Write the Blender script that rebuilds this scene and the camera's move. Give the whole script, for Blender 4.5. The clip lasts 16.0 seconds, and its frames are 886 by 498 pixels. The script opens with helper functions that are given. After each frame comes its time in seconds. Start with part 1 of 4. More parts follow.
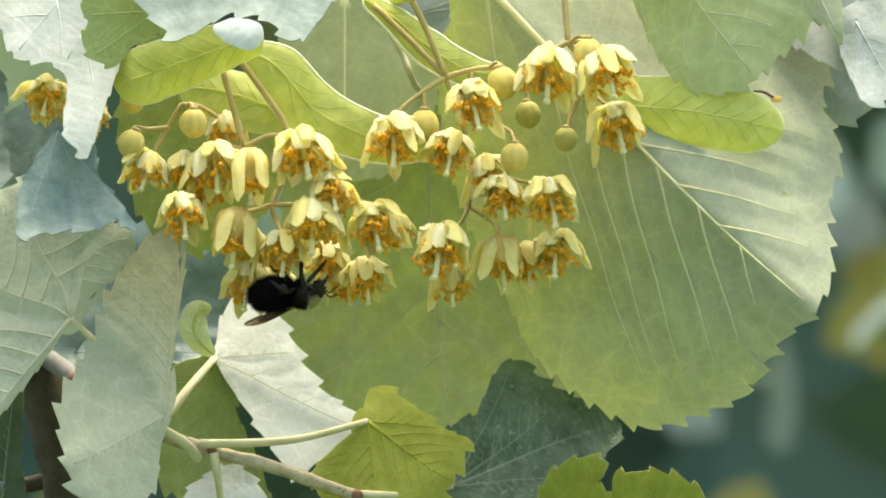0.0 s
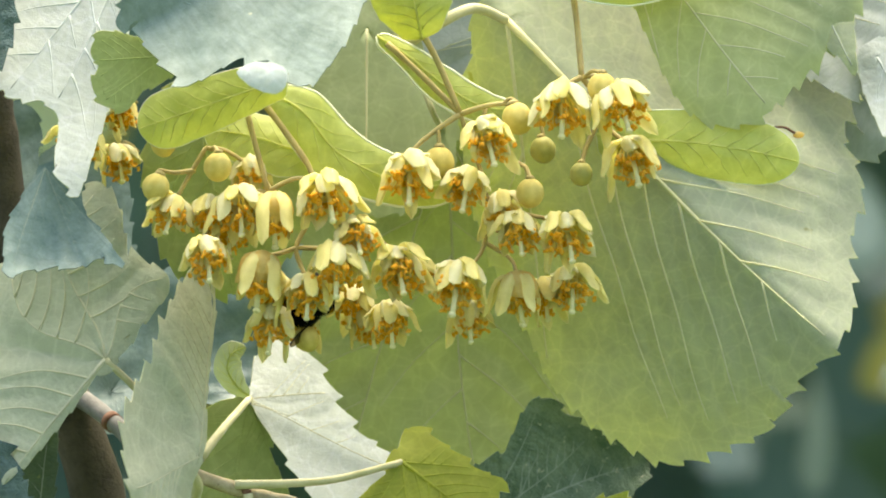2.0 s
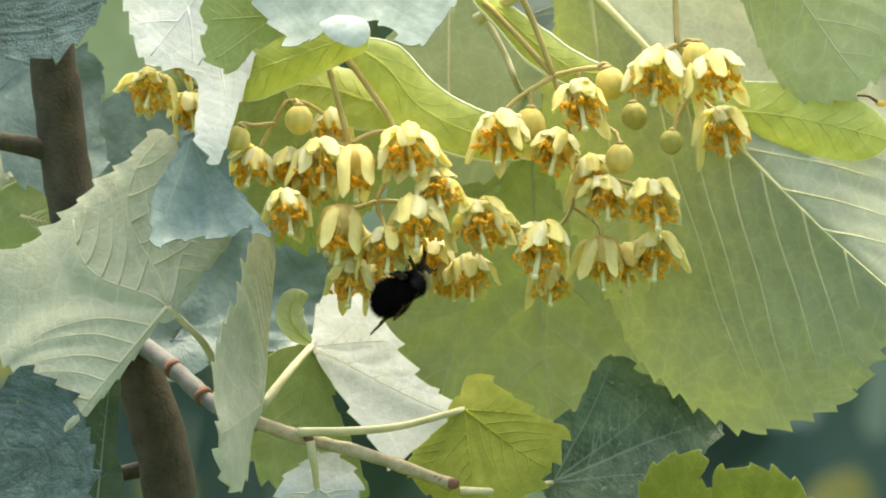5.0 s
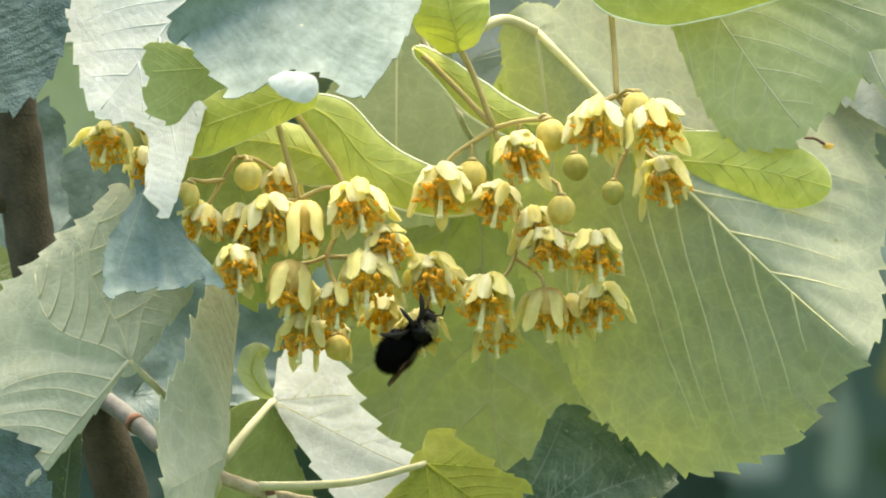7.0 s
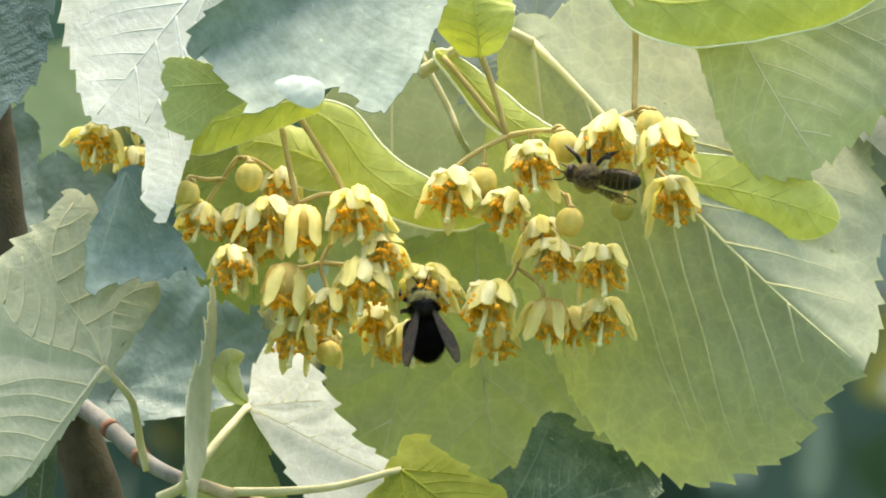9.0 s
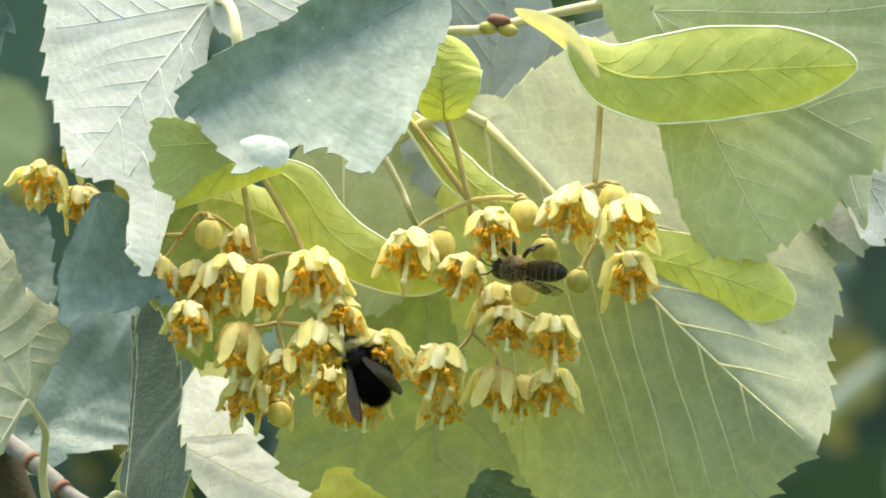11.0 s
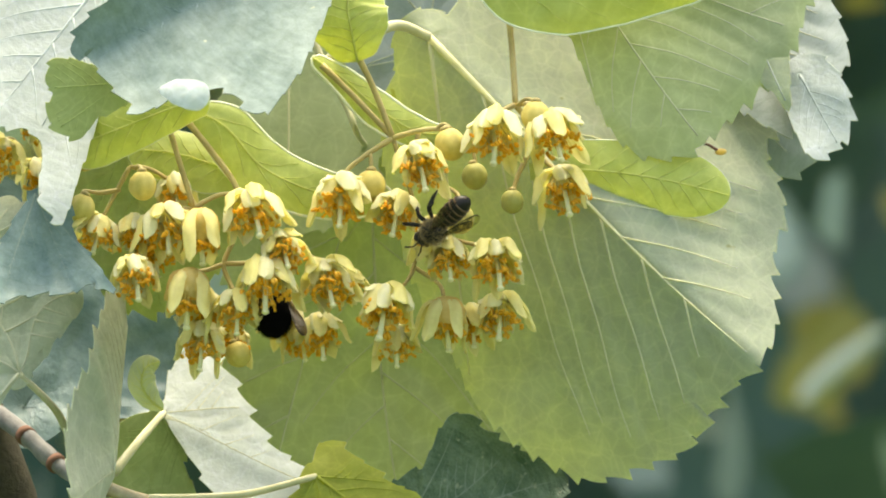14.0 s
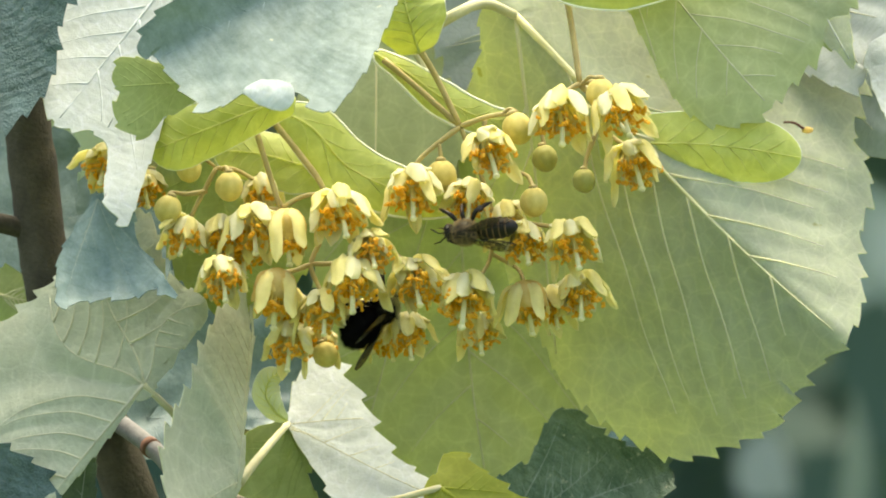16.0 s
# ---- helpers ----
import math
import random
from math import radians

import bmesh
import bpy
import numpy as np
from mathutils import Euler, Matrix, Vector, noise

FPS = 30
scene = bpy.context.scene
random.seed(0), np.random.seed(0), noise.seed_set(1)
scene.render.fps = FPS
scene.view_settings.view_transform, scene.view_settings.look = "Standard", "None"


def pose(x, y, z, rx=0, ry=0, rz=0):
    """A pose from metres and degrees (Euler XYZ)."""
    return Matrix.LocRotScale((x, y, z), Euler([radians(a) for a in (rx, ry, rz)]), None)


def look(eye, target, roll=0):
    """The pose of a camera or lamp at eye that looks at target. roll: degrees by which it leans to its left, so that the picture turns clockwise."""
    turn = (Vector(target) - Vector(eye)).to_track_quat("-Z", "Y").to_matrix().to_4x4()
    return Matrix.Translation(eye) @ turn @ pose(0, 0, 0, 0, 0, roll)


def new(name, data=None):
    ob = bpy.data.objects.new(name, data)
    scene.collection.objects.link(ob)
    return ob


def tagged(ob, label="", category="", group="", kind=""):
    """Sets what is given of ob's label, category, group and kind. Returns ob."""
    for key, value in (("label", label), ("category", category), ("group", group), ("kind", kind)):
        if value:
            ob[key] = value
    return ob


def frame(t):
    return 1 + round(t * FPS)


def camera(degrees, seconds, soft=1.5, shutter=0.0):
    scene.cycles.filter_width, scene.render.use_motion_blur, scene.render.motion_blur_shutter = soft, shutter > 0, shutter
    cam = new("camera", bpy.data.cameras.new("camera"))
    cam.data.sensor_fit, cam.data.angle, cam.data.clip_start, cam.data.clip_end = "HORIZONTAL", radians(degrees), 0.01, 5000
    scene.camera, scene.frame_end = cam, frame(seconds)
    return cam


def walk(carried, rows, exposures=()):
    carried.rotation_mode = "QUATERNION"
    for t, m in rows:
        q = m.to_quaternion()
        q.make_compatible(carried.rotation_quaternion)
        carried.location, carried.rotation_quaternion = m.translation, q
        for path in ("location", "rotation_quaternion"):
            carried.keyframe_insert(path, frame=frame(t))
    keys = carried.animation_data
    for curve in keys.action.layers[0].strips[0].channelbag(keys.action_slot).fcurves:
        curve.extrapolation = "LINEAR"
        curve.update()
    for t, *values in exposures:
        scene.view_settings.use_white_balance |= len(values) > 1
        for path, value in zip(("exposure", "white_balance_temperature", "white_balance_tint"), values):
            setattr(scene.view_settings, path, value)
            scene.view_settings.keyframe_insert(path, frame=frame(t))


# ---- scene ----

MM = 0.001
EYE = (0.0, -1.496, 1.6)

# ---- how the air moves things ----
# Rows: seconds, then the drift of each spray across and down, in tenths of a millimetre,
# as the camera sees it: hand (the camera's own drift against the twigs), big leaf, right flowers (and their swing
# in degrees), left flowers (and swing), curled leaf, side flowers,
# hanging leaf (and its tilt), white leaves.
TIMES = (0, .5, 1, 1.5, 2, 2.5, 3, 3.5, 4, 6.5, 7, 7.5, 8, 10.5, 11, 11.5, 12, 12.5, 13, 13.5, 14, 14.5, 15, 15.5, 16)
HAND_X = (-115, -78, -20, 0, -54, 52, 87, 18, 58, 22, -12, -35, -47, -103, -193, -339, -344, -168, -134, -149, -206, -95, -50, -7, 14)
HAND_Y = (-66, -82, -65, 0, 6, -28, -41, -67, -89, -54, 9, 40, 37, -2, 78, 124, 117, 130, 18, 50, 31, -44, -65, -14, 51)
BIG_X = (-101, -72, -10, 0, -63, 68, 110, 44, 87, 33, -10, -21, -47, 11, -100, -281, -319, -139, -105, -136, -200, -77, -40, -38, -48)
BIG_Y = (-72, -71, -79, 0, -9, -15, -26, -89, -62, -46, 11, 36, 39, 54, 174, 176, 139, 216, 22, 109, 21, -36, -81, -81, -18)
RIGHT_X = (-101, -71, -20, 0, -76, 54, 138, 49, 94, 43, -15, -22, -36, 65, -57, -266, -308, -123, -90, -126, -194, -66, -29, -37, -78)
RIGHT_Y = (-75, -72, -80, 0, -13, -12, -37, -94, -68, -47, 19, 38, 54, 35, 174, 184, 144, 222, 39, 107, 35, -37, -68, -55, 0)
RIGHT_A = (0, 1.3, -0.5, 0, -0.9, -0.1, 2.1, 0.1, 2.1, 1.4, 1.0, 0, 2.7, 7.6, 8.8, 3.2, 2.4, 3.2, 2.8, 1.9, 0.8, 2.0, 1.0, -1.5, -3.7)
LEFT_X = (-109, -81, -24, 0, -66, 45, 116, 38, 81, 30, -12, -31, -51, 36, -82, -283, -322, -143, -105, -120, -199, -77, -45, -32, -46)
LEFT_Y = (-83, -86, -81, 0, -6, -17, -47, -94, -90, -58, 10, 39, 39, -11, 122, 143, 113, 188, 22, 83, 24, -51, -72, -37, 25)
LEFT_A = (0, 0, 0, 0, 0, -1.5, 2, -0.6, 0.3, 0, 0, 0, 0.5, 8, 6, 0, -1, 1.5, 0.4, 1.5, -2, 0, -0.8, -1, -2.4)
CURL_X = (-114, -68, -19, 0, -96, 43, 137, 45, 100, 48, -6, -12, -47, 135, 4, -220, -296, -104, -85, -104, -177, -62, -12, -40, -58)
CURL_Y = (-92, -68, -79, 0, -12, -8, -44, -119, -90, -50, 8, 36, 58, 2, 140, 160, 102, 222, 50, 99, 36, -54, -64, -40, 34)
SIDE_X = (-115, -80, -23, 0, -60, 50, 102, 29, 70, 31, -10, -31, -49, -15, -125, -300, -325, -155, -115, -150, -200, -90, -54, -25, -15)
SIDE_Y = (-77, -83, -71, 0, 0, -25, -50, -80, -90, -64, 5, 33, 35, -39, 75, 125, 112, 155, 18, 60, 25, -50, -71, -20, 45)
BLUE_X = (-155, -90, -24, 0, -178, -33, 105, 40, 85, 36, -2, -16, -95, 45, -85, -280, -340, -170, -105, -118, -195, -78, -65, -60, -85)
BLUE_Y = (-90, -82, -79, 0, -25, -25, -60, -100, -75, -58, 12, 40, 38, -110, 30, 120, 128, 205, 26, 92, 20, -55, -70, -20, 30)
BLUE_TURN = (-26,) * 12 + (-24, 0, -3, -18, -25) + (-26,) * 8
WHITE_X = (-150, -88, -24, 0, -165, -30, 108, 40, 86, 34, -6, -20, -80, 85, -40, -280, -335, -160, -102, -119, -194, -78, -55, -56, -78)
WHITE_Y = (-92, -80, -79, 0, -24, -25, -60, -102, -78, -60, 13, 40, 39, 0, 115, 135, 120, 196, 20, 90, 25, -58, -72, -32, 28)
NONE = (0,) * len(TIMES)

F_TENTHS = 14960.0   # tenths of a millimetre from the eye to the flowers


def at(h, v, d=0.0):
    """A place: h across and v down in tenths of a millimetre as seen from the eye, d millimetres behind the flowers."""
    k = 1.0 + d / 1496.0
    return Vector(((h - 784) * 1e-4 * k, d * MM, 1.6 + (441 - v) * 1e-4 * k))


def mean(a, b, k=0.5):
    return tuple(p * (1 - k) + q * k for p, q in zip(a, b))


# name: drift across, down, swing, pivot
SPRAYS = {
    "big": (BIG_X, BIG_Y, NONE, (960, 40)),
    "right": (RIGHT_X, RIGHT_Y, RIGHT_A, (1080, 180)),
    "left": (LEFT_X, LEFT_Y, LEFT_A, (540, 300)),
    "curl": (CURL_X, CURL_Y, NONE, (500, 0)),
    "white": (WHITE_X, WHITE_Y, NONE, (250, 0)),
    "corner": (mean(HAND_X, WHITE_X, 0.4), mean(HAND_Y, WHITE_Y, 0.4), NONE, (0, 0)),
    "side": (SIDE_X, SIDE_Y, NONE, (200, 200)),
    "low": (mean(HAND_X, BIG_X), mean(HAND_Y, BIG_Y), NONE, (909, 930)),
}

# ---- camera ----
cam = camera(6.0, 16.0, soft=1.9)
cam.data.dof.use_dof, cam.data.dof.focus_distance, cam.data.dof.aperture_fstop = True, 1.498, 40.0
EXPOSURE = 1.61
walk(cam, [(t, pose(*EYE, 90 + math.degrees(math.atan(y / F_TENTHS)), 0, math.degrees(math.atan(x / F_TENTHS))))
           for t, x, y in zip(TIMES, HAND_X, HAND_Y)],
     exposures=((0.0, EXPOSURE, 8400, 5), (16.0, EXPOSURE, 8400, 5)))

# ---- world and sun ----
SUN_HIGH, SUN_ROUND = 74.0, 15.0   # height, and turn from straight behind the leaves
world = bpy.data.worlds.new("sky")
scene.world = world
world.use_nodes = True
wn = world.node_tree.nodes
sky = wn.new("ShaderNodeTexSky")
sky.sky_type, sky.sun_disc = "NISHITA", False
sky.sun_elevation, sky.sun_rotation = radians(SUN_HIGH), radians(SUN_ROUND)
sky.dust_density, sky.ozone_density = 2.0, 1.0
wn["Background"].inputs["Strength"].default_value = 0.15
world.node_tree.links.new(sky.outputs[0], wn["Background"].inputs["Color"])
sun = new("sun", bpy.data.lights.new("sun", "SUN"))
sun.data.energy, sun.data.angle, sun.data.color = 3.4, radians(55.0), (1.0, 0.97, 0.90)
reach = Vector((math.sin(radians(SUN_ROUND)) * math.cos(radians(SUN_HIGH)),
                math.cos(radians(SUN_ROUND)) * math.cos(radians(SUN_HIGH)), math.sin(radians(SUN_HIGH))))
sun.matrix_world = look(Vector((0, 0, 1.6)) + reach * 5, (0, 0, 1.6))


# ---- materials ----
def nodes_of(name):
    m = bpy.data.materials.new(name)
    m.use_nodes = True
    m.node_tree.nodes.clear()
    return m, m.node_tree.nodes, m.node_tree.links


def ramp_node(n, stops):
    r = n.new("ShaderNodeValToRGB")
    while len(r.color_ramp.elements) < len(stops):
        r.color_ramp.elements.new(0.5)
    for e, (p, c) in zip(r.color_ramp.elements, stops):
        e.position, e.color = p, (*c, 1)
    return r


def noise_node(n, l, scale, detail=4.0, coord="Object", rough=0.55):
    tc = n.new("ShaderNodeTexCoord")
    t = n.new("ShaderNodeTexNoise")
    t.inputs["Scale"].default_value, t.inputs["Detail"].default_value = scale, detail
    t.inputs["Roughness"].default_value = rough
    l.new(tc.outputs[coord], t.inputs["Vector"])
    return t


def organ(name, c0, c1, through_colour=None, passing=0.0, rough=0.6, scale=250.0, fine=2500.0, relief=0.00006,
          gloss=0.3, spots=None, sheen=0.0, cells=0.0, flecks=(600, 0.68), puff=0.16):
    """Plant tissue: two-scale colour, fine relief, and light that passes through it."""
    m, n, l = nodes_of(name)
    out = n.new("ShaderNodeOutputMaterial")
    big = noise_node(n, l, scale, 3)
    small = noise_node(n, l, fine, 4)
    mixed = n.new("ShaderNodeMath")
    mixed.operation = "MULTIPLY_ADD"
    l.new(small.outputs["Fac"], mixed.inputs[0])
    mixed.inputs[1].default_value = 0.35
    l.new(big.outputs["Fac"], mixed.inputs[2])
    r = ramp_node(n, ((0.42, c0), (0.88, c1)))
    l.new(mixed.outputs[0], r.inputs["Fac"])
    colour = r.outputs["Color"]
    if spots:
        s = noise_node(n, l, flecks[0], 2)
        sr = ramp_node(n, ((flecks[1], (0, 0, 0)), (flecks[1] + 0.06, (1, 1, 1))))
        l.new(s.outputs["Fac"], sr.inputs["Fac"])
        mx = n.new("ShaderNodeMix")
        mx.data_type = "RGBA"
        l.new(sr.outputs["Color"], mx.inputs[0])
        l.new(colour, mx.inputs[6])
        mx.inputs[7].default_value = (*spots, 1)
        colour = mx.outputs[2]
    p = n.new("ShaderNodeBsdfPrincipled")
    p.inputs["Roughness"].default_value = rough
    p.inputs["Specular IOR Level"].default_value = gloss
    if sheen:
        p.inputs["Sheen Weight"].default_value = sheen
    l.new(colour, p.inputs["Base Color"])
    b = n.new("ShaderNodeBump")
    b.inputs["Strength"].default_value, b.inputs["Distance"].default_value = 0.6, relief
    height = small.outputs["Fac"]
    if cells:
        # the fine net of veins between the large ones
        tc = n.new("ShaderNodeTexCoord")
        v = n.new("ShaderNodeTexVoronoi")
        v.feature = "DISTANCE_TO_EDGE"
        flat_net = "Object" if passing > 0.3 else "UV"
        v.inputs["Scale"].default_value = cells * (34 if passing > 0.3 else 1)
        l.new(tc.outputs[flat_net], v.inputs["Vector"])
        vr = ramp_node(n, ((0.0, (0, 0, 0)), (puff, (1, 1, 1))))
        l.new(v.outputs["Distance"], vr.inputs["Fac"])
        add = n.new("ShaderNodeMath")
        add.operation = "MULTIPLY_ADD"
        rib = n.new("ShaderNodeTexWave")
        rib.bands_direction = "Y"
        rib.inputs["Scale"].default_value, rib.inputs["Distortion"].default_value = 2.6, 5.0
        rib.inputs["Detail"].default_value, rib.inputs["Detail Scale"].default_value = 2.0, 1.4
        l.new(tc.outputs["UV"], rib.inputs["Vector"])
        ribbed = n.new("ShaderNodeMath")
        ribbed.operation = "MULTIPLY_ADD"
        l.new(rib.outputs["Fac"], ribbed.inputs[0])
        ribbed.inputs[1].default_value = 0.8 if passing > 0.3 else 0.3
        l.new(vr.outputs["Color"], ribbed.inputs[2])
        l.new(ribbed.outputs[0], add.inputs[0])
        add.inputs[1].default_value = 0.3 if passing > 0.3 else 0.7
        l.new(small.outputs["Fac"], add.inputs[2])
        height = add.outputs[0]
        dark = n.new("ShaderNodeMix")
        dark.data_type, dark.blend_type = "RGBA", "MULTIPLY"
        dark.inputs[0].default_value = 1.0
        pale_net, dark_net = ((0.0, (1, 1, 1)), (0.10, (0.93, 0.94, 0.91))), ((0.0, (0.92, 0.94, 0.9)), (0.12, (1, 1, 1)))
        vr2 = ramp_node(n, pale_net if passing > 0.3 else dark_net)
        l.new(v.outputs["Distance"], vr2.inputs["Fac"])
        l.new(colour, dark.inputs[6])
        l.new(vr2.outputs["Color"], dark.inputs[7])
        v2 = n.new("ShaderNodeTexVoronoi")
        v2.feature = "DISTANCE_TO_EDGE"
        v2.inputs["Scale"].default_value = cells * (15 if passing > 0.3 else 0.42)
        l.new(tc.outputs[flat_net], v2.inputs["Vector"])
        vr3 = ramp_node(n, ((0.0, (1, 1, 1)), (0.04, (0.93, 0.945, 0.915)), (0.5, (0.885, 0.905, 0.86))))
        l.new(v2.outputs["Distance"], vr3.inputs["Fac"])
        net = n.new("ShaderNodeMix")
        net.data_type, net.blend_type = "RGBA", "MULTIPLY"
        net.inputs[0].default_value = 1.0 if passing > 0.3 else 0.0
        l.new(dark.outputs[2], net.inputs[6])
        l.new(vr3.outputs["Color"], net.inputs[7])
        l.new(net.outputs[2], p.inputs["Base Color"])
    l.new(height, b.inputs["Height"])
    l.new(b.outputs["Normal"], p.inputs["Normal"])
    shader = p.outputs[0]
    if passing:
        t = n.new("ShaderNodeBsdfTranslucent")
        tr = ramp_node(n, ((0.3, tuple(c * 0.8 for c in through_colour)), (0.8, through_colour)))
        l.new(mixed.outputs[0], tr.inputs["Fac"])
        passed = tr.outputs["Color"]
        if cells:
            # the net of veins shows against the light as well
            for fine_net in (vr2, vr3):
                veil = n.new("ShaderNodeMix")
                veil.data_type, veil.blend_type = "RGBA", "MULTIPLY"
                veil.inputs[0].default_value = 1.0
                l.new(passed, veil.inputs[6])
                l.new(fine_net.outputs["Color"], veil.inputs[7])
                passed = veil.outputs[2]
        l.new(passed, t.inputs["Color"])
        ms = n.new("ShaderNodeMixShader")
        ms.inputs[0].default_value = passing
        l.new(p.outputs[0], ms.inputs[1])
        l.new(t.outputs[0], ms.inputs[2])
        shader = ms.outputs[0]
    l.new(shader, out.inputs["Surface"])
    return m


SILVER = organ("leaf_underside_silver", (0.61, 0.635, 0.49), (0.735, 0.755, 0.61), (0.76, 0.79, 0.48), 0.38, 0.75, cells=9.0, sheen=0.4, relief=0.00028)
PALE = organ("leaf_underside_pale", (0.78, 0.82, 0.70), (0.88, 0.92, 0.82), (1.0, 0.99, 0.25), 0.66, 0.7, cells=9.0, sheen=0.25, relief=0.00018, spots=(0.30, 0.24, 0.10), flecks=(260, 0.735))
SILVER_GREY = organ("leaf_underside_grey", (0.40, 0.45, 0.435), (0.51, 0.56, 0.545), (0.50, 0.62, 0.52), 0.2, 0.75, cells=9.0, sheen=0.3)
WHITE_LIT = organ("leaf_underside_white_lit", (0.69, 0.745, 0.775), (0.83, 0.87, 0.90), (0.86, 0.94, 0.98), 0.46, 0.8, cells=8.0, sheen=0.4, relief=0.0002)
OLIVE_GREY = organ("leaf_underside_olive_grey", (0.56, 0.62, 0.37), (0.66, 0.71, 0.48), (0.76, 0.83, 0.30), 0.45, 0.7, cells=9.0)
OLIVE_SHADE = organ("leaf_underside_olive_shade", (0.60, 0.67, 0.31), (0.71, 0.77, 0.42), (0.84, 0.89, 0.24), 0.5, 0.7, cells=9.0)
LIME = organ("leaf_lime", (0.36, 0.39, 0.065), (0.50, 0.53, 0.115), (0.90, 0.90, 0.11), 0.5, 0.6, cells=9.0)
TOP = organ("leaf_top_green", (0.030, 0.064, 0.048), (0.088, 0.140, 0.105), (0.35, 0.55, 0.10), 0.15, 0.55, gloss=0.35, cells=9.0, spots=(0.20, 0.25, 0.12), relief=0.0002, sheen=0.25)
TOP_SKY_BLUE = organ("leaf_top_sky_tinted", (0.090, 0.155, 0.155), (0.22, 0.305, 0.295), (0.35, 0.55, 0.2), 0.10, 0.5, gloss=0.35, cells=6.0, puff=0.45, relief=0.00010, spots=(0.36, 0.42, 0.36), flecks=(600, 0.72))
TOP_SKY_SMOOTH = organ("leaf_top_sky_smooth", (0.12, 0.21, 0.225), (0.24, 0.34, 0.355), (0.35, 0.55, 0.3), 0.08, 0.36, gloss=0.6, cells=5.0, puff=0.6, relief=0.00015)
TOP_THIN = organ("leaf_top_thin", (0.040, 0.080, 0.045), (0.10, 0.155, 0.09), (0.60, 0.70, 0.16), 0.32, 0.55, gloss=0.35, cells=9.0)
TOP_CRINKLE = organ("leaf_top_crinkled", (0.044, 0.092, 0.088), (0.155, 0.24, 0.24), (0.35, 0.55, 0.15), 0.06, 0.42, gloss=0.4, cells=4.5, puff=0.5, relief=0.0024, spots=(0.34, 0.34, 0.14), flecks=(520, 0.73))
TOP_SHEEN_STREAKS = organ("leaf_top_sheen_streaked", (0.050, 0.108, 0.064), (0.18, 0.25, 0.175), (0.35, 0.55, 0.15), 0.06, 0.45, gloss=0.4, cells=5.0, puff=0.5, relief=0.0012, spots=(0.34, 0.37, 0.27), flecks=(700, 0.66))
TOP_SKY_SHEEN = organ("leaf_top_sky_sheen", (0.085, 0.145, 0.128), (0.21, 0.285, 0.265), (0.4, 0.6, 0.3), 0.05, 0.5, gloss=0.4, cells=6.0, puff=0.45, relief=0.00008, sheen=0.25, spots=(0.45, 0.47, 0.32), flecks=(420, 0.74))
VEIN = organ("leaf_vein", (0.80, 0.76, 0.44), (0.88, 0.84, 0.56), (0.96, 0.93, 0.55), 0.35, 0.6)
VEIN_SOFT = organ("leaf_vein_soft", (0.60, 0.61, 0.46), (0.71, 0.71, 0.56), (0.8, 0.8, 0.5), 0.4, 0.7)
VEIN_WHITE = organ("leaf_vein_white", (0.66, 0.69, 0.62), (0.77, 0.79, 0.73), (0.8, 0.8, 0.5), 0.5, 0.6)
VEIN_TOP = organ("leaf_vein_top", (0.20, 0.26, 0.20), (0.31, 0.37, 0.30), None, 0, 0.6)
RIM = organ("leaf_rim", (0.62, 0.66, 0.40), (0.76, 0.79, 0.56), (0.8, 0.85, 0.5), 0.4, 0.6)
STALK = organ("leaf_stalk", (0.40, 0.385, 0.20), (0.56, 0.53, 0.33), None, 0, 0.65, sheen=0.2)
STEM = organ("flower_stem", (0.30, 0.235, 0.085), (0.46, 0.37, 0.15), None, 0, 0.6)
BRACT = organ("bract", (0.58, 0.64, 0.18), (0.71, 0.76, 0.30), (0.80, 0.83, 0.28), 0.45, 0.55, cells=7.0)
BRACT_VEIN = organ("bract_vein", (0.57, 0.61, 0.19), (0.68, 0.71, 0.30), (0.85, 0.87, 0.40), 0.55, 0.55)
BRACT_SUN_RIM = organ("bract_sun_rim", (0.72, 0.74, 0.52), (0.82, 0.84, 0.66), None, 0, 0.6)
SEPAL = organ("sepal", (0.85, 0.81, 0.50), (0.93, 0.92, 0.77), (0.99, 0.97, 0.60), 0.54, 0.6, scale=500)
SEPAL_TAN = organ("sepal_tan", (0.78, 0.61, 0.20), (0.88, 0.75, 0.34), (0.95, 0.72, 0.26), 0.5, 0.6, scale=500)
PETAL = organ("petal", (0.82, 0.75, 0.32), (0.91, 0.87, 0.56), (1.0, 0.95, 0.50), 0.62, 0.55, scale=500)
CREAM = organ("petal_cream", (0.87, 0.84, 0.52), (0.93, 0.91, 0.68), (0.95, 0.9, 0.5), 0.45, 0.5, scale=500)
ANTHER = organ("anther", (0.88, 0.47, 0.03), (0.96, 0.68, 0.13), (0.96, 0.60, 0.08), 0.5, 0.7, scale=900)
FILAMENT = organ("filament", (0.80, 0.66, 0.20), (0.90, 0.78, 0.36), (0.95, 0.8, 0.3), 0.4, 0.6)
BUD = organ("bud", (0.58, 0.46, 0.11), (0.74, 0.62, 0.22), (0.6, 0.5, 0.2), 0.15, 0.65, scale=400)
BUD_GREEN = organ("bud_green", (0.28, 0.26, 0.06), (0.38, 0.36, 0.11), None, 0, 0.6, scale=400)
BARK = organ("bark", (0.034, 0.030, 0.021), (0.085, 0.075, 0.053), None, 0, 0.85, scale=180, fine=1400, relief=0.0004)
TWIG_GREY = organ("twig_grey", (0.145, 0.145, 0.143), (0.27, 0.27, 0.272), None, 0, 0.8, scale=300, relief=0.0001)
TWIG_BEIGE = organ("twig_beige", (0.26, 0.21, 0.12), (0.47, 0.41, 0.28), None, 0, 0.75, scale=350, relief=0.00016, spots=(0.15, 0.09, 0.05), flecks=(700, 0.66))
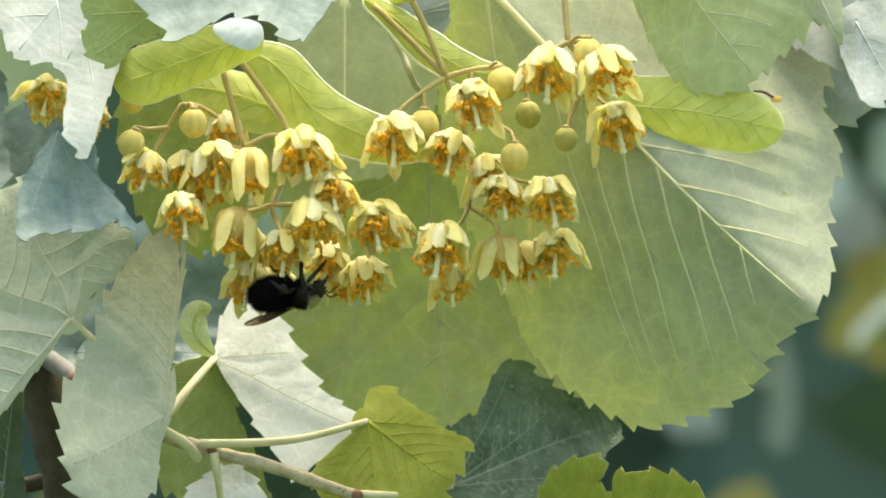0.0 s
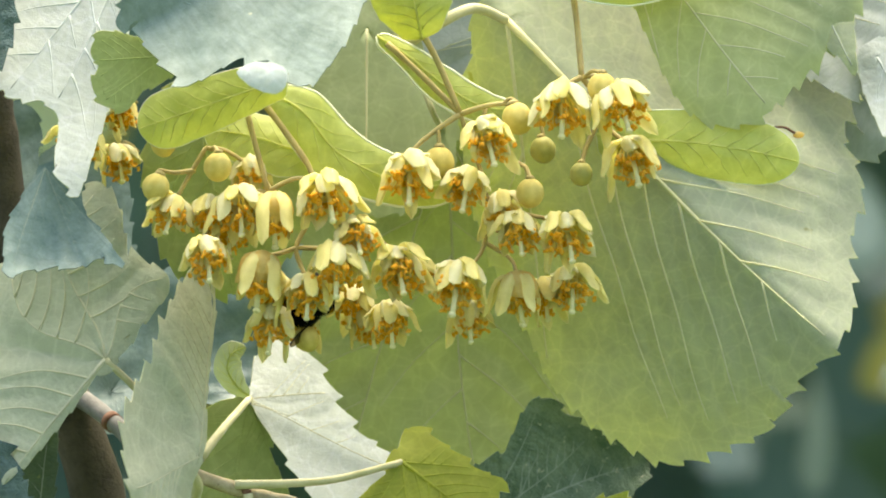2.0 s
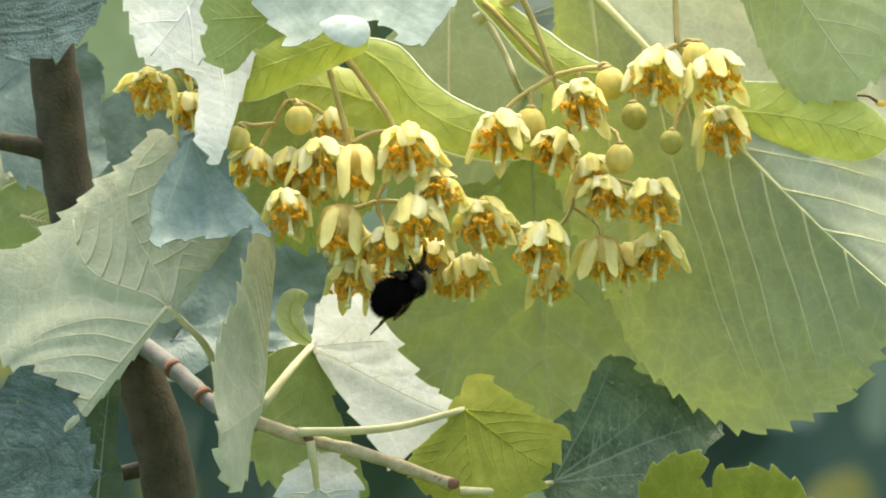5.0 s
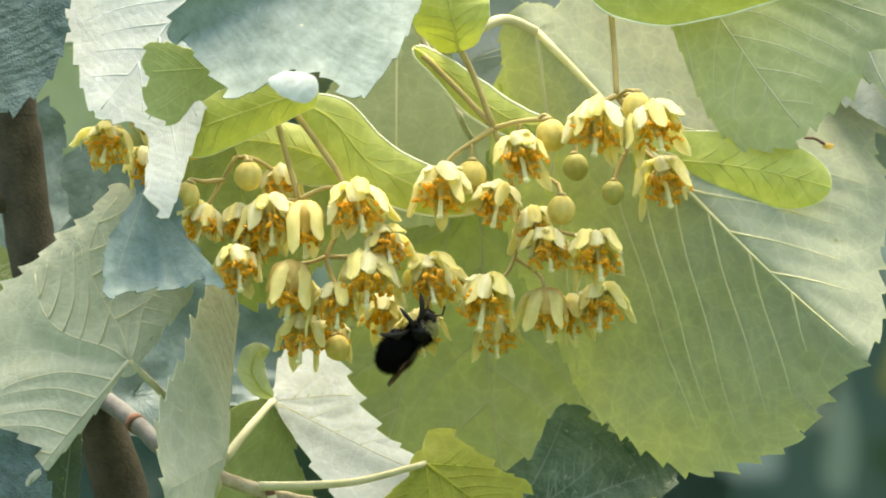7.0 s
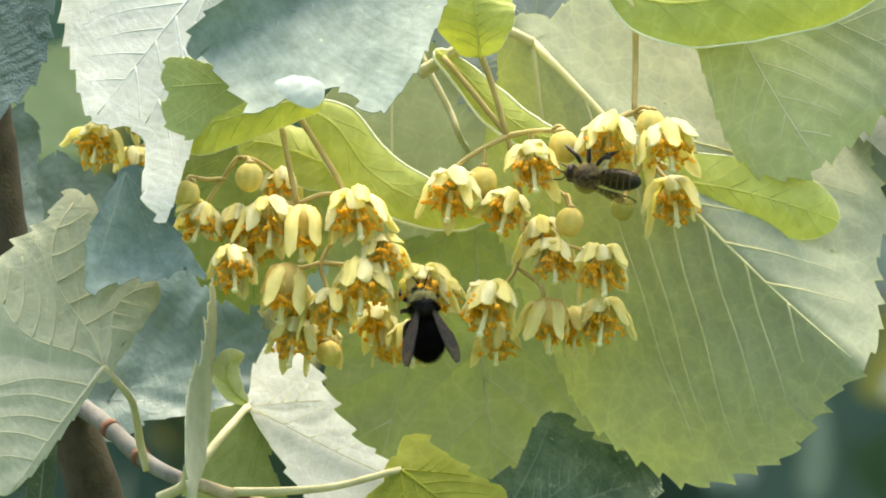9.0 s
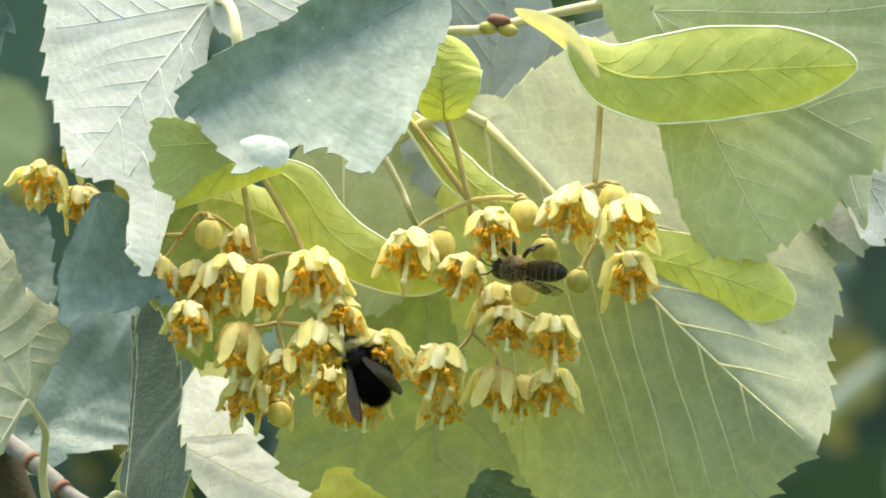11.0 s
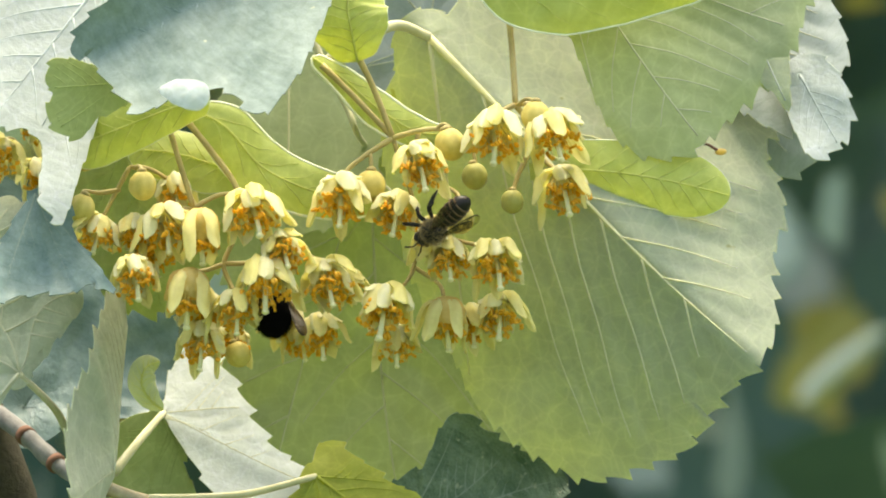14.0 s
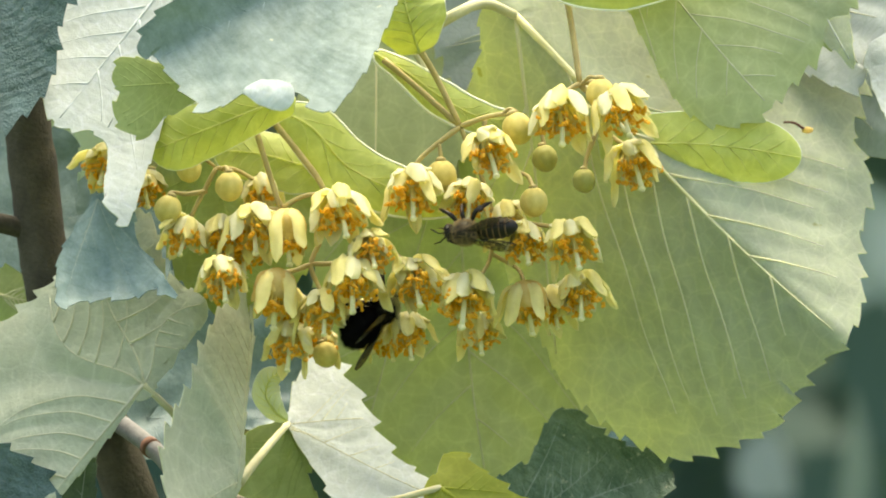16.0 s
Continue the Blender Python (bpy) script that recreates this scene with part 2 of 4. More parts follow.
SCAR = organ("twig_scar", (0.12, 0.055, 0.035), (0.21, 0.105, 0.07), None, 0, 0.8)
FUR_BLACK = organ("fur_black", (0.003, 0.003, 0.0035), (0.008, 0.0075, 0.007), None, 0, 1.0, gloss=0.05)
FUR_YELLOW = organ("fur_yellow", (0.36, 0.33, 0.14), (0.52, 0.48, 0.26), None, 0, 0.8)
FUR_TAN = organ("fur_tan", (0.24, 0.16, 0.07), (0.38, 0.28, 0.14), None, 0, 0.8)
SHELL = organ("insect_shell", (0.005, 0.004, 0.0035), (0.016, 0.012, 0.009), None, 0, 0.45, gloss=0.3)
SHELL_BROWN = organ("insect_band", (0.09, 0.055, 0.026), (0.16, 0.10, 0.055), None, 0, 0.5)
GRASS = organ("ground_green", (0.03, 0.06, 0.02), (0.07, 0.11, 0.03), None, 0, 0.9, scale=4, fine=80, relief=0.02)
FAR_LEAF = organ("far_leaf", (0.055, 0.13, 0.115), (0.16, 0.25, 0.225), (0.2, 0.4, 0.1), 0.04, 0.6, scale=2.0, fine=30)
FAR_SILVER = organ("far_leaf_silver", (0.30, 0.38, 0.36), (0.5, 0.56, 0.52), (0.3, 0.5, 0.2), 0.2, 0.7, scale=2.0, fine=30)
FAR_FLOWER = organ("far_blossom", (0.42, 0.40, 0.10), (0.6, 0.52, 0.2), (0.6, 0.5, 0.1), 0.2, 0.7, scale=20, fine=80)


def wing_material(name, tint, clear):
    m, n, l = nodes_of(name)
    out = n.new("ShaderNodeOutputMaterial")
    p = n.new("ShaderNodeBsdfPrincipled")
    p.inputs["Base Color"].default_value = (0.06, 0.04, 0.02, 1)
    p.inputs["Roughness"].default_value = 0.25
    t = n.new("ShaderNodeBsdfTransparent")
    t.inputs["Color"].default_value = (*tint, 1)
    mx = n.new("ShaderNodeMixShader")
    v = n.new("ShaderNodeTexVoronoi")
    v.feature = "DISTANCE_TO_EDGE"
    v.inputs["Scale"].default_value = 700
    tc = n.new("ShaderNodeTexCoord")
    l.new(tc.outputs["Object"], v.inputs["Vector"])
    r = ramp_node(n, ((0.0, (0.15, 0.15, 0.15)), (0.08, (clear, clear, clear))))
    l.new(v.outputs["Distance"], r.inputs["Fac"])
    l.new(r.outputs["Color"], mx.inputs[0])
    l.new(p.outputs[0], mx.inputs[1])
    l.new(t.outputs[0], mx.inputs[2])
    l.new(mx.outputs[0], out.inputs["Surface"])
    return m


WING = wing_material("wing_smoky", (0.42, 0.32, 0.18), 0.35)
WING_CLEAR = wing_material("wing_clear", (0.86, 0.82, 0.72), 0.80)


# ---- building helpers ----
def mesh_of(name, verts, faces, material=None, smooth=True):
    me = bpy.data.meshes.new(name)
    me.from_pydata([tuple(v) for v in verts], [], faces)
    if smooth:
        me.polygons.foreach_set("use_smooth", [True] * len(me.polygons))
    if material:
        me.materials.append(material)
    me.update()
    return me


def part(name, data, parent, label="", m=None):
    ob = new(name, data)
    ob.parent = parent
    if m is not None:
        ob.matrix_basis = m
    return tagged(ob, label)


def thing(name, place, label, category, group="", kind=""):
    ob = new(name)
    ob.empty_display_size = 0.002
    ob.location = place
    return tagged(ob, label, category, group, kind)


def tube_data(points, radii, sides=8, caps=True):
    """Verts and faces of a tapering tube along points."""
    pts = [Vector(p) for p in points]
    verts, faces = [], []
    side = None
    for i, p in enumerate(pts):
        d = (pts[min(i + 1, len(pts) - 1)] - pts[max(i - 1, 0)]).normalized()
        if side is None:
            side = d.orthogonal().normalized()
        side = (side - d * side.dot(d)).normalized()
        other = d.cross(side)
        r = radii[i] if hasattr(radii, "__len__") else radii
        for k in range(sides):
            a = 2 * math.pi * k / sides
            verts.append(p + (side * math.cos(a) + other * math.sin(a)) * r)
    for i in range(len(pts) - 1):
        for k in range(sides):
            a, b = i * sides + k, i * sides + (k + 1) % sides
            faces.append((a, b, b + sides, a + sides))
    if caps:
        faces.append(tuple(range(sides))[::-1])
        faces.append(tuple(range((len(pts) - 1) * sides, len(pts) * sides)))
    return verts, faces


def smooth_line(points, steps=8):
    """A Catmull-Rom line through points."""
    p = [Vector(q) for q in points]
    p = [p[0] * 2 - p[1]] + p + [p[-1] * 2 - p[-2]]
    out = []
    for i in range(1, len(p) - 2):
        a, b, c, d = p[i - 1:i + 3]
        for k in range(steps):
            t = k / steps
            out.append(0.5 * (2 * b + (c - a) * t + (2 * a - 5 * b + 4 * c - d) * t * t + (3 * b - a - 3 * c + d) * t ** 3))
    return out + [p[-2]]


def tube(name, points, r0, r1, material, parent, label="", sides=8, steps=6, knots=0.0):
    line = smooth_line(points, steps)
    n = len(line)
    radii = [r0 + (r1 - r0) * i / (n - 1) for i in range(n)]
    if knots:
        radii = [r * (1 + knots * noise.noise(Vector((i * 0.35, r0 * 1e4, 0)))) for i, r in enumerate(radii)]
    return part(name, mesh_of(name, *tube_data(line, radii, sides), material), parent, label)


def join_data(chunks):
    verts, faces = [], []
    for v, f in chunks:
        o = len(verts)
        verts += list(v)
        faces += [tuple(i + o for i in q) for q in f]
    return verts, faces


def ball_data(rx, ry, rz, centre=(0, 0, 0), rings=8, sides=12, shape=None):
    verts, faces = [], []
    c = Vector(centre)
    for i in range(rings + 1):
        a = math.pi * i / rings
        for k in range(sides):
            b = 2 * math.pi * k / sides
            s = shape(a, b) if shape else 1.0
            verts.append(c + Vector((rx * math.sin(a) * math.cos(b) * s, ry * math.sin(a) * math.sin(b) * s, rz * math.cos(a))))
    for i in range(rings):
        for k in range(sides):
            a, b = i * sides + k, i * sides + (k + 1) % sides
            faces.append((a, a + sides, b + sides, b))
    return verts, faces


# ---- leaves ----
def leaf(label, base, reach, midrib, veins=(), depth=20.0, lean=(0.0, 0.0), fold=0.0, cup=0.0, wave=1.0, pucker=0.9,
         front=None, back=None, vein_mat=None, side_veins=5, stalk=None, teeth=1.0, seed=1, top=False, spray="",
         name="leaf", thick=0.16, spread=42.0, veined=1.0, arch=0.0, stalk_size=1.0, curl=2.4):
    """A linden leaf seen face on. reach: pairs of a turn in degrees (0 right, 90 up) and the blade's reach that way
    from the stalk's end, in tenths of a millimetre; midrib and veins: turns of the large veins. lean: depth gained
    across and up; fold: depth gained away from the midrib; cup: depth gained towards the rim."""
    rnd = random.Random(seed)
    ob = thing(name, at(*base, depth), label, "leaf", "leaves on the twigs")
    pairs = sorted((a % 360.0, r) for a, r in reach)
    angs = np.array([p[0] for p in pairs])
    rads = np.array([p[1] for p in pairs]) * 1e-4
    angs = np.concatenate((angs[-2:] - 360, angs, angs[:2] + 360))
    rads = np.concatenate((rads[-2:], rads, rads[:2]))

    gap = np.diff(angs)
    slope = np.diff(rads) / gap
    knot = np.zeros(len(rads))
    for i in range(1, len(rads) - 1):
        if slope[i - 1] * slope[i] > 0:
            knot[i] = 2 * slope[i - 1] * slope[i] / (slope[i - 1] + slope[i])

    def rim(a):
        a = a % 360.0
        i = int(np.clip(np.searchsorted(angs, a) - 1, 1, len(angs) - 3))
        t = (a - angs[i]) / gap[i]
        m0, m1 = knot[i] * gap[i], knot[i + 1] * gap[i]
        h = (2 * t ** 3 - 3 * t ** 2 + 1) * rads[i] + (t ** 3 - 2 * t ** 2 + t) * m0 + (3 * t ** 2 - 2 * t ** 3) * rads[i + 1] + (t ** 3 - t ** 2) * m1
        return max(h, 0.0004)

    def unit(a):
        return Vector((math.cos(radians(a)), math.sin(radians(a))))

    big = max(rads)
    mid = unit(midrib)

    # large veins as flat lines
    lines = []
    ends = [(midrib, 0.97, 1.0)] + [(v, 0.94, 0.6) for v in veins]
    main_lines = {}
    for a, k, w in ends:
        bow = rnd.uniform(-3, 3) + (arch if a != midrib else 0)
        length = rim(a) * k
        main_lines[a] = [unit(a + bow * math.sin(math.pi * s / 8)) * (length * s / 8) for s in range(9)]
        lines.append((main_lines[a], 0.00044 * w * veined, 0.00014, True))
    for a, k, w in ends:
        length = rim(a)
        sides = (-1, 1) if a == midrib else ((1,) if (a - midrib + 180) % 360 - 180 > 0 else (-1,))
        for side in sides:
            for j in range(side_veins):
                s0 = 0.16 + 0.76 * (j + 0.5 * (side > 0)) / side_veins
                if a != midrib:
                    s0 = 0.25 + 0.7 * j / side_veins
                spine = main_lines[a]
                u = min(7.999, s0 / k * 8)
                p = spine[int(u)].lerp(spine[int(u) + 1], u - int(u))
                line = [p]
                turn = a + side * (spread + 8 + rnd.uniform(-5, 5) * (0.4 if spread < 30 else 1.0))
                step = big / 16
                while len(line) < 16:
                    q = line[-1] + unit(turn - side * (curl * len(line) + 3 * math.sin(len(line) * 1.3 + j))) * step
                    qa = math.degrees(math.atan2(q.y, q.x))
                    if q.length > rim(qa) * 0.94:
                        break
                    if any(abs((qa - o + 180) % 360 - 180) < 1.5 for o, _, _ in ends if o != a) and len(line) > 2:
                        break
                    line.append(q)
                if len(line) > 2:
                    lines.append((line, 0.00024 * min(1.25, veined), 0.00008, False))
    seg_a = np.array([p[:] for ln, _, _, _ in lines for p in ln[:-1]])
    seg_b = np.array([p[:] for ln, _, _, _ in lines for p in ln[1:]])
    sign = -1.0 if top else 1.0

    def deep(xy):
        """Depth of the blade at flat places xy (n, 2), in metres behind its base."""
        x, z = xy[:, 0], xy[:, 1]
        across = x * -mid.y + z * mid.x
        r = np.hypot(x, z)
        ab = seg_b - seg_a
        d = np.full(len(xy), 1.0)
        for s, v in zip(seg_a, ab):
            k = np.clip(((x - s[0]) * v[0] + (z - s[1]) * v[1]) / (v @ v), 0, 1)
            d = np.minimum(d, np.hypot(x - s[0] - k * v[0], z - s[1] - k * v[1]))
        bulge = sign * pucker * 0.001 * (1 - np.exp(-(d / 0.0030) ** 2))
        und = np.array([noise.noise(Vector((px * 60 + seed, pz * 60, seed * 1.7))) for px, pz in xy]) * wave * 0.002 * (r / big)
        return (lean[0] * x + lean[1] * z + fold * np.sqrt(across ** 2 + 0.002 ** 2) + cup * 0.01 * (r / big) ** 2
                + bulge + und)

    # blade: spokes at even steps along the rim, saw teeth that point towards the tip
    per, rings = 7, int(min(36, max(13, big / 0.0019)))
    fine = np.arange(0, 360, 0.25)
    rr = np.array([rim(a) for a in fine])
    ex, ez = rr * np.cos(np.radians(fine)), rr * np.sin(np.radians(fine))
    run = np.concatenate(([0], np.cumsum(np.hypot(np.diff(ex, append=ex[0]), np.diff(ez, append=ez[0])))))
    count = max(12, int(run[-1] / (0.0043 * max(1.0, teeth * 0.85))))
    n = count * per
    bite = [rnd.uniform(0.35, 1.3) for _ in range(count)]
    where = np.interp(np.arange(n) / n * run[-1], run, np.append(fine, 360.0))
    edge = []
    for k, a in enumerate(where):
        ph = (k % per) / (per - 1)
        if ((a - midrib + 180) % 360 - 180) > 0:
            ph = 1 - ph
        r = rim(a)
        ahead = unit(a + 0.6) * rim(a + 0.6) - unit(a - 0.6) * rim(a - 0.6)
        ahead.normalize()
        to_tip = -1 if ((a - midrib + 180) % 360 - 180) > 0 else 1
        size = 0.0019 * teeth * bite[k // per] * min(1.0, r / 0.012)
        normal = Vector((ahead.y, -ahead.x))
        size *= max(0.3, normal.dot(unit(a)))
        push = normal * (ph ** 1.5 * size * 0.85) + ahead * (to_tip * ph * 0.0005 * teeth)
        edge.append((a, r, push))
    flat, faces, uv = [], [], []
    for i in range(rings + 1):
        f = (i / rings) ** 0.8
        near = max(0.0, (f - 0.92) / 0.08) ** 1.5
        for a, r, push in edge:
            q = unit(a) * (r * f) + push * near
            flat.append((q.x, q.y))
            uv.append((a / 60.0, r * f / 0.012))
    for i in range(rings):
        for k in range(n):
            a, b = i * n + k, i * n + (k + 1) % n
            faces.append((a, a + n, b + n, b))
    xy = np.array(flat)
    dy = deep(xy)
    verts = np.stack((xy[:, 0], dy, xy[:, 1]), 1)
    me = mesh_of("blade", verts.tolist(), faces, front)
    me.materials.append(back or front)
    for e in me.edges:
        e.use_edge_sharp = min(e.vertices) >= rings * n
    layer = me.uv_layers.new(name="UVMap")
    idx = np.empty(len(me.loops), dtype=np.int32)
    me.loops.foreach_get("vertex_index", idx)
    uvs = np.array(uv)[idx]
    layer.data.foreach_set("uv", uvs.astype(np.float32).ravel())
    blade = part("blade", me, ob)
    sol = blade.modifiers.new("thickness", "SOLIDIFY")
    sol.thickness, sol.offset, sol.material_offset = thick * MM, 1.0, 1
    sol.use_rim = True
    if not top:
        outer = [Vector(v) for v in verts[rings * n:].tolist()]
        part("rim", mesh_of("rim", *tube_data(outer + outer[:1], 0.00007, 5, False), RIM), ob, "pale thin leaf rim")
    # veins lie on the face towards the eye
    for ln, r0, r1, large in lines:
        pts = smooth_line([(p.x, 0, p.y) for p in ln], 2)
        flat2 = np.array([(p.x, p.z) for p in pts])
        ds = deep(flat2) - (0.00010 if top else 0.00018 if big > 0.05 else 0.00012)
        pts = [Vector((p.x, dd, p.z)) for p, dd in zip(pts, ds)]
        m = len(pts)
        radii = [(r0 + (r1 - r0) * (i / (m - 1)) ** 0.7) * (0.55 if top else 1.0) for i in range(m)]
        part("main_vein" if large else "side_vein", mesh_of("vein", *tube_data(pts, radii, 6), vein_mat), ob)
    if stalk:
        pts = [(0, 0, 0)] + [at(*s) - ob.location for s in stalk]
        tube("stalk", pts, 0.00058 * stalk_size, 0.00085 * stalk_size, STALK, ob, "pale green leaf stalk")
    ob["spray"] = spray
    return ob


def tongue(label, line, widths, depth, spray, material=None, twist=(0.0, 0.0), cup=0.25, seed=1, rim=0.0001, plain=False):
    """A bract: a long blade along a line of places (h, v, d), half-widths in tenths of a millimetre; twist: lean of the
    cross line from flat (0) to edge on (90), start and end."""
    pts = [at(*p) for p in line]
    ob = thing("bract", pts[0], label, "bract", "bracts of the flower clusters")
    ln0 = smooth_line(pts, 16)
    ln = []
    for u in np.linspace(0, 1, 56):
        q = (1 - (1 - u) ** 1.6) * (len(ln0) - 1)
        i0 = min(int(q), len(ln0) - 2)
        ln.append(ln0[i0].lerp(ln0[i0 + 1], q - i0))
    n, m = len(ln), 11
    verts, faces, uv = [], [], []
    rimline = ([], [])
    for i, p in enumerate(ln):
        t = 1 - (1 - i / (n - 1)) ** 1.6
        d = (ln[min(i + 1, n - 1)] - ln[max(i - 1, 0)]).normalized()
        flat = Vector((-d.z, 0, d.x)).normalized()
        a = radians(twist[0] + (twist[1] - twist[0]) * t)
        cross = flat * math.cos(a) + Vector((0, 1, 0)) * math.sin(a)
        normal = cross.cross(d).normalized()
        w = np.interp(t, np.linspace(0, 1, len(widths)), widths) * 1e-4
        if t > 0.82:
            w *= math.sqrt(max(0.0, 1 - ((t - 0.82) / 0.18) ** 2))
        if t < 0.06:
            w *= math.sqrt(max(0.0, 1 - ((0.06 - t) / 0.06) ** 2))
        w = max(w, 0.0001)
        for k in range(m):
            s = -1 + 2 * k / (m - 1)
            wob = 0.0004 * min(1.0, (w / 0.0045) ** 2) * noise.noise(Vector((t * 9, s * 2, seed)))
            q = p + cross * (w * s) + normal * (cup * w * (s * s - 0.5) + wob) - ob.location
            verts.append(q)
            uv.append((s * w / 0.006, t * 8))
            if k == 0:
                rimline[0].append(q)
            if k == m - 1:
                rimline[1].append(q)
    for i in range(n - 1):
        for k in range(m - 1):
            a = i * m + k
            faces.append((a, a + 1, a + m + 1, a + m))
    me = mesh_of("blade", verts, faces, material or BRACT)
    for e in me.edges:
        u, v = e.vertices
        e.use_edge_sharp = abs(u - v) == m and u % m in (0, m - 1)
    layer = me.uv_layers.new(name="UVMap")
    for lp in me.loops:
        layer.data[lp.index].uv = uv[lp.vertex_index]
    blade = part("blade", me, ob)
    sol = blade.modifiers.new("thickness", "SOLIDIFY")
    sol.thickness, sol.offset = 0.15 * MM, 0.0
    ob["spray"] = spray
    if plain:
        return ob
    for r in rimline:
        part("rim", mesh_of("rim", *tube_data(r, rim, 6), BRACT_SUN_RIM), ob, "thin rim, sunlight painted pale")
    midl = [verts[i * m + m // 2] + Vector((0, -0.0002, 0)) for i in range(n)]
    part("main_vein", mesh_of("main_vein", *tube_data(midl, [0.00026 * (1 - 0.7 * i / n) for i in range(n)], 6), BRACT_VEIN), ob)
    for i in range(4, n - 14, 5):
        for side in (-1, 1):
            ln2 = []
            for j in range(5):
                ii = min(n - 1, i + 2 * j - (1 if j > 2 else 0))
                kk = m // 2 + side * j
                ln2.append(verts[ii * m + max(0, min(m - 1, kk))] + Vector((0, -0.00012, 0)))
            part("side_vein", mesh_of("side_vein", *tube_data(ln2, [0.00011, 0.0001, 0.00008, 0.00006, 0.00004], 5), BRACT_VEIN), ob)
    ob["spray"] = spray
    return ob


# ---- flowers ----
def petal_data(length, width, a0, a1, a2, r0, seed, thick=0.00013, boat=0.55):
    """A petal that leaves the flower's heart at a0 degrees from straight down, bends to a1 and flares to a2."""
    rnd = random.Random(seed)
    n, m = 9, 6
    outer, inner = [], []
    p = Vector((r0, 0, 0))
    step = length / n
    for i in range(n + 1):
        t = i / n
        a = a0 + (a1 - a0) * min(1, t / 0.55) ** 0.7 if t < 0.55 else a1 + (a2 - a1) * ((t - 0.55) / 0.45) ** 1.3
        d = Vector((math.sin(radians(a)), 0, -math.cos(radians(a))))
        nrm = Vector((math.cos(radians(a)), 0, math.sin(radians(a))))
        w = width * (0.42 + 0.58 * math.sin(math.pi * min(1, 0.10 + t * 0.80)) ** 0.7) * (math.sqrt(max(0.02, 1 - ((t - 0.8) / 0.2) ** 2)) if t > 0.8 else 1)
        for k in range(m + 1):
            s = -1 + 2 * k / m
            wob = 0.00045 * noise.noise(Vector((t * 4, s * 1.6, seed))) + 0.00012 * noise.noise(Vector((t * 11, s * 4, seed)))
            q = p + Vector((0, 1, 0)) * (s * w * 0.5) - nrm * (boat * w * 0.5 * s * s) + nrm * wob
            outer.append(q + nrm * thick)
            inner.append(q - nrm * thick * (1 - s * s))
        p = p + d * step
    verts = outer + inner
    faces = []
    o = len(outer)
    for i in range(n):
        for k in range(m):
            a = i * (m + 1) + k
            faces.append((a, a + m + 1, a + m + 2, a + 1))
            faces.append((o + a, o + a + 1, o + a + m + 2, o + a + m + 1))
    return verts, faces


def blossom_meshes(kind, seed):
    """Petals, tuft and pistil of a flower that hangs with its heart at the origin and its mouth down."""
    rnd = random.Random(seed)
    j = lambda v: v * rnd.uniform(0.9, 1.1)
    if kind == "open":
        sep = [mesh_of("sepal", *petal_data(j(0.0070) * q, j(0.0027), 98, j(11), j(3), 0.0005, seed * 10 + i, 0.00022, 0.75), SEPAL) for i, q in enumerate((1.08, 0.95, 0.82))]
        pet = [mesh_of("petal", *petal_data(j(0.0088) * q, j(0.0024), 94, j(9), j(16), 0.0005, seed * 10 + 5 + i, 0.00016, 0.5), PETAL) for i, q in enumerate((1.1, 0.94, 0.8))]
    else:
        sep = [mesh_of("sepal", *petal_data(j(0.0068) * q, j(0.0046), 99, -2, -14, 0.0002, seed * 10 + i, 0.00022, 0.8), SEPAL_TAN) for i, q in enumerate((1.05, 0.95, 0.85))]
        pet = [mesh_of("petal", *petal_data(j(0.0100) * q, j(0.0025), 84, j(5), j(12), 0.0004, seed * 10 + 5 + i), PETAL) for i, q in enumerate((1.05, 0.92, 0.8))]
    cream = mesh_of("inner_petal", *petal_data(0.0050, 0.0014, 88, 34, 30, 0.0004, seed * 10 + 9), CREAM)
    fil, ant = [], []
    for i in range(46):
        a = rnd.uniform(0, 2 * math.pi)
        wide = math.sqrt(rnd.uniform(0.06, 1.0)) * (36 if kind == "open" else 26)
        far = rnd.uniform(0.0036, 0.0066)
        lean = radians(wide)
        tip = Vector((math.cos(a) * math.sin(lean), math.sin(a) * math.sin(lean), -math.cos(lean))) * far
        mid = tip * 0.5 + Vector((math.cos(a), math.sin(a), 0)) * 0.0004
        fil.append(tube_data([(0, 0, -0.0006), mid, tip], 0.00008, 4, False))
        v, f = ball_data(0.00030, 0.00024, 0.00046, (0, 0, 0), 4, 6)
        rot = Euler((rnd.uniform(-1.2, 1.2), rnd.uniform(-1.2, 1.2), rnd.uniform(0, 6))).to_matrix()
        ant.append(([rot @ q + tip for q in v], f))
        ant.append(([rot @ (q + Vector((0.00045, 0, 0.0001))) + tip for q in v], f))
    stam = mesh_of("filament_tuft", *join_data(fil), FILAMENT)
    anth = mesh_of("anther_tuft", *join_data(ant), ANTHER)
    style = mesh_of("pistil", *join_data([tube_data([(0, 0, -0.001), (0.0002, 0, -0.005), (0.0001, 0.0001, -0.0080)], [0.00045, 0.00036, 0.0004], 8),
                                          ball_data(0.00058, 0.00058, 0.0004, (0.0001, 0.0001, -0.0081), 5, 8),
                                          ball_data(0.0012, 0.0012, 0.0012, (0, 0, -0.0014), 6, 8)]), CREAM)
    calyx = mesh_of("calyx", *ball_data(0.0029, 0.0029, 0.0027, (0, 0, -0.0021), 8, 15, lambda u, v: 1 + 0.035 * math.cos(5 * v)), SEPAL_TAN)
    return sep, pet, cream, stam, anth, style, calyx


KITS = {("open", s): blossom_meshes("open", s) for s in (1, 2, 3, 6)} | {("bell", s): blossom_meshes("bell", s) for s in (4, 5)}


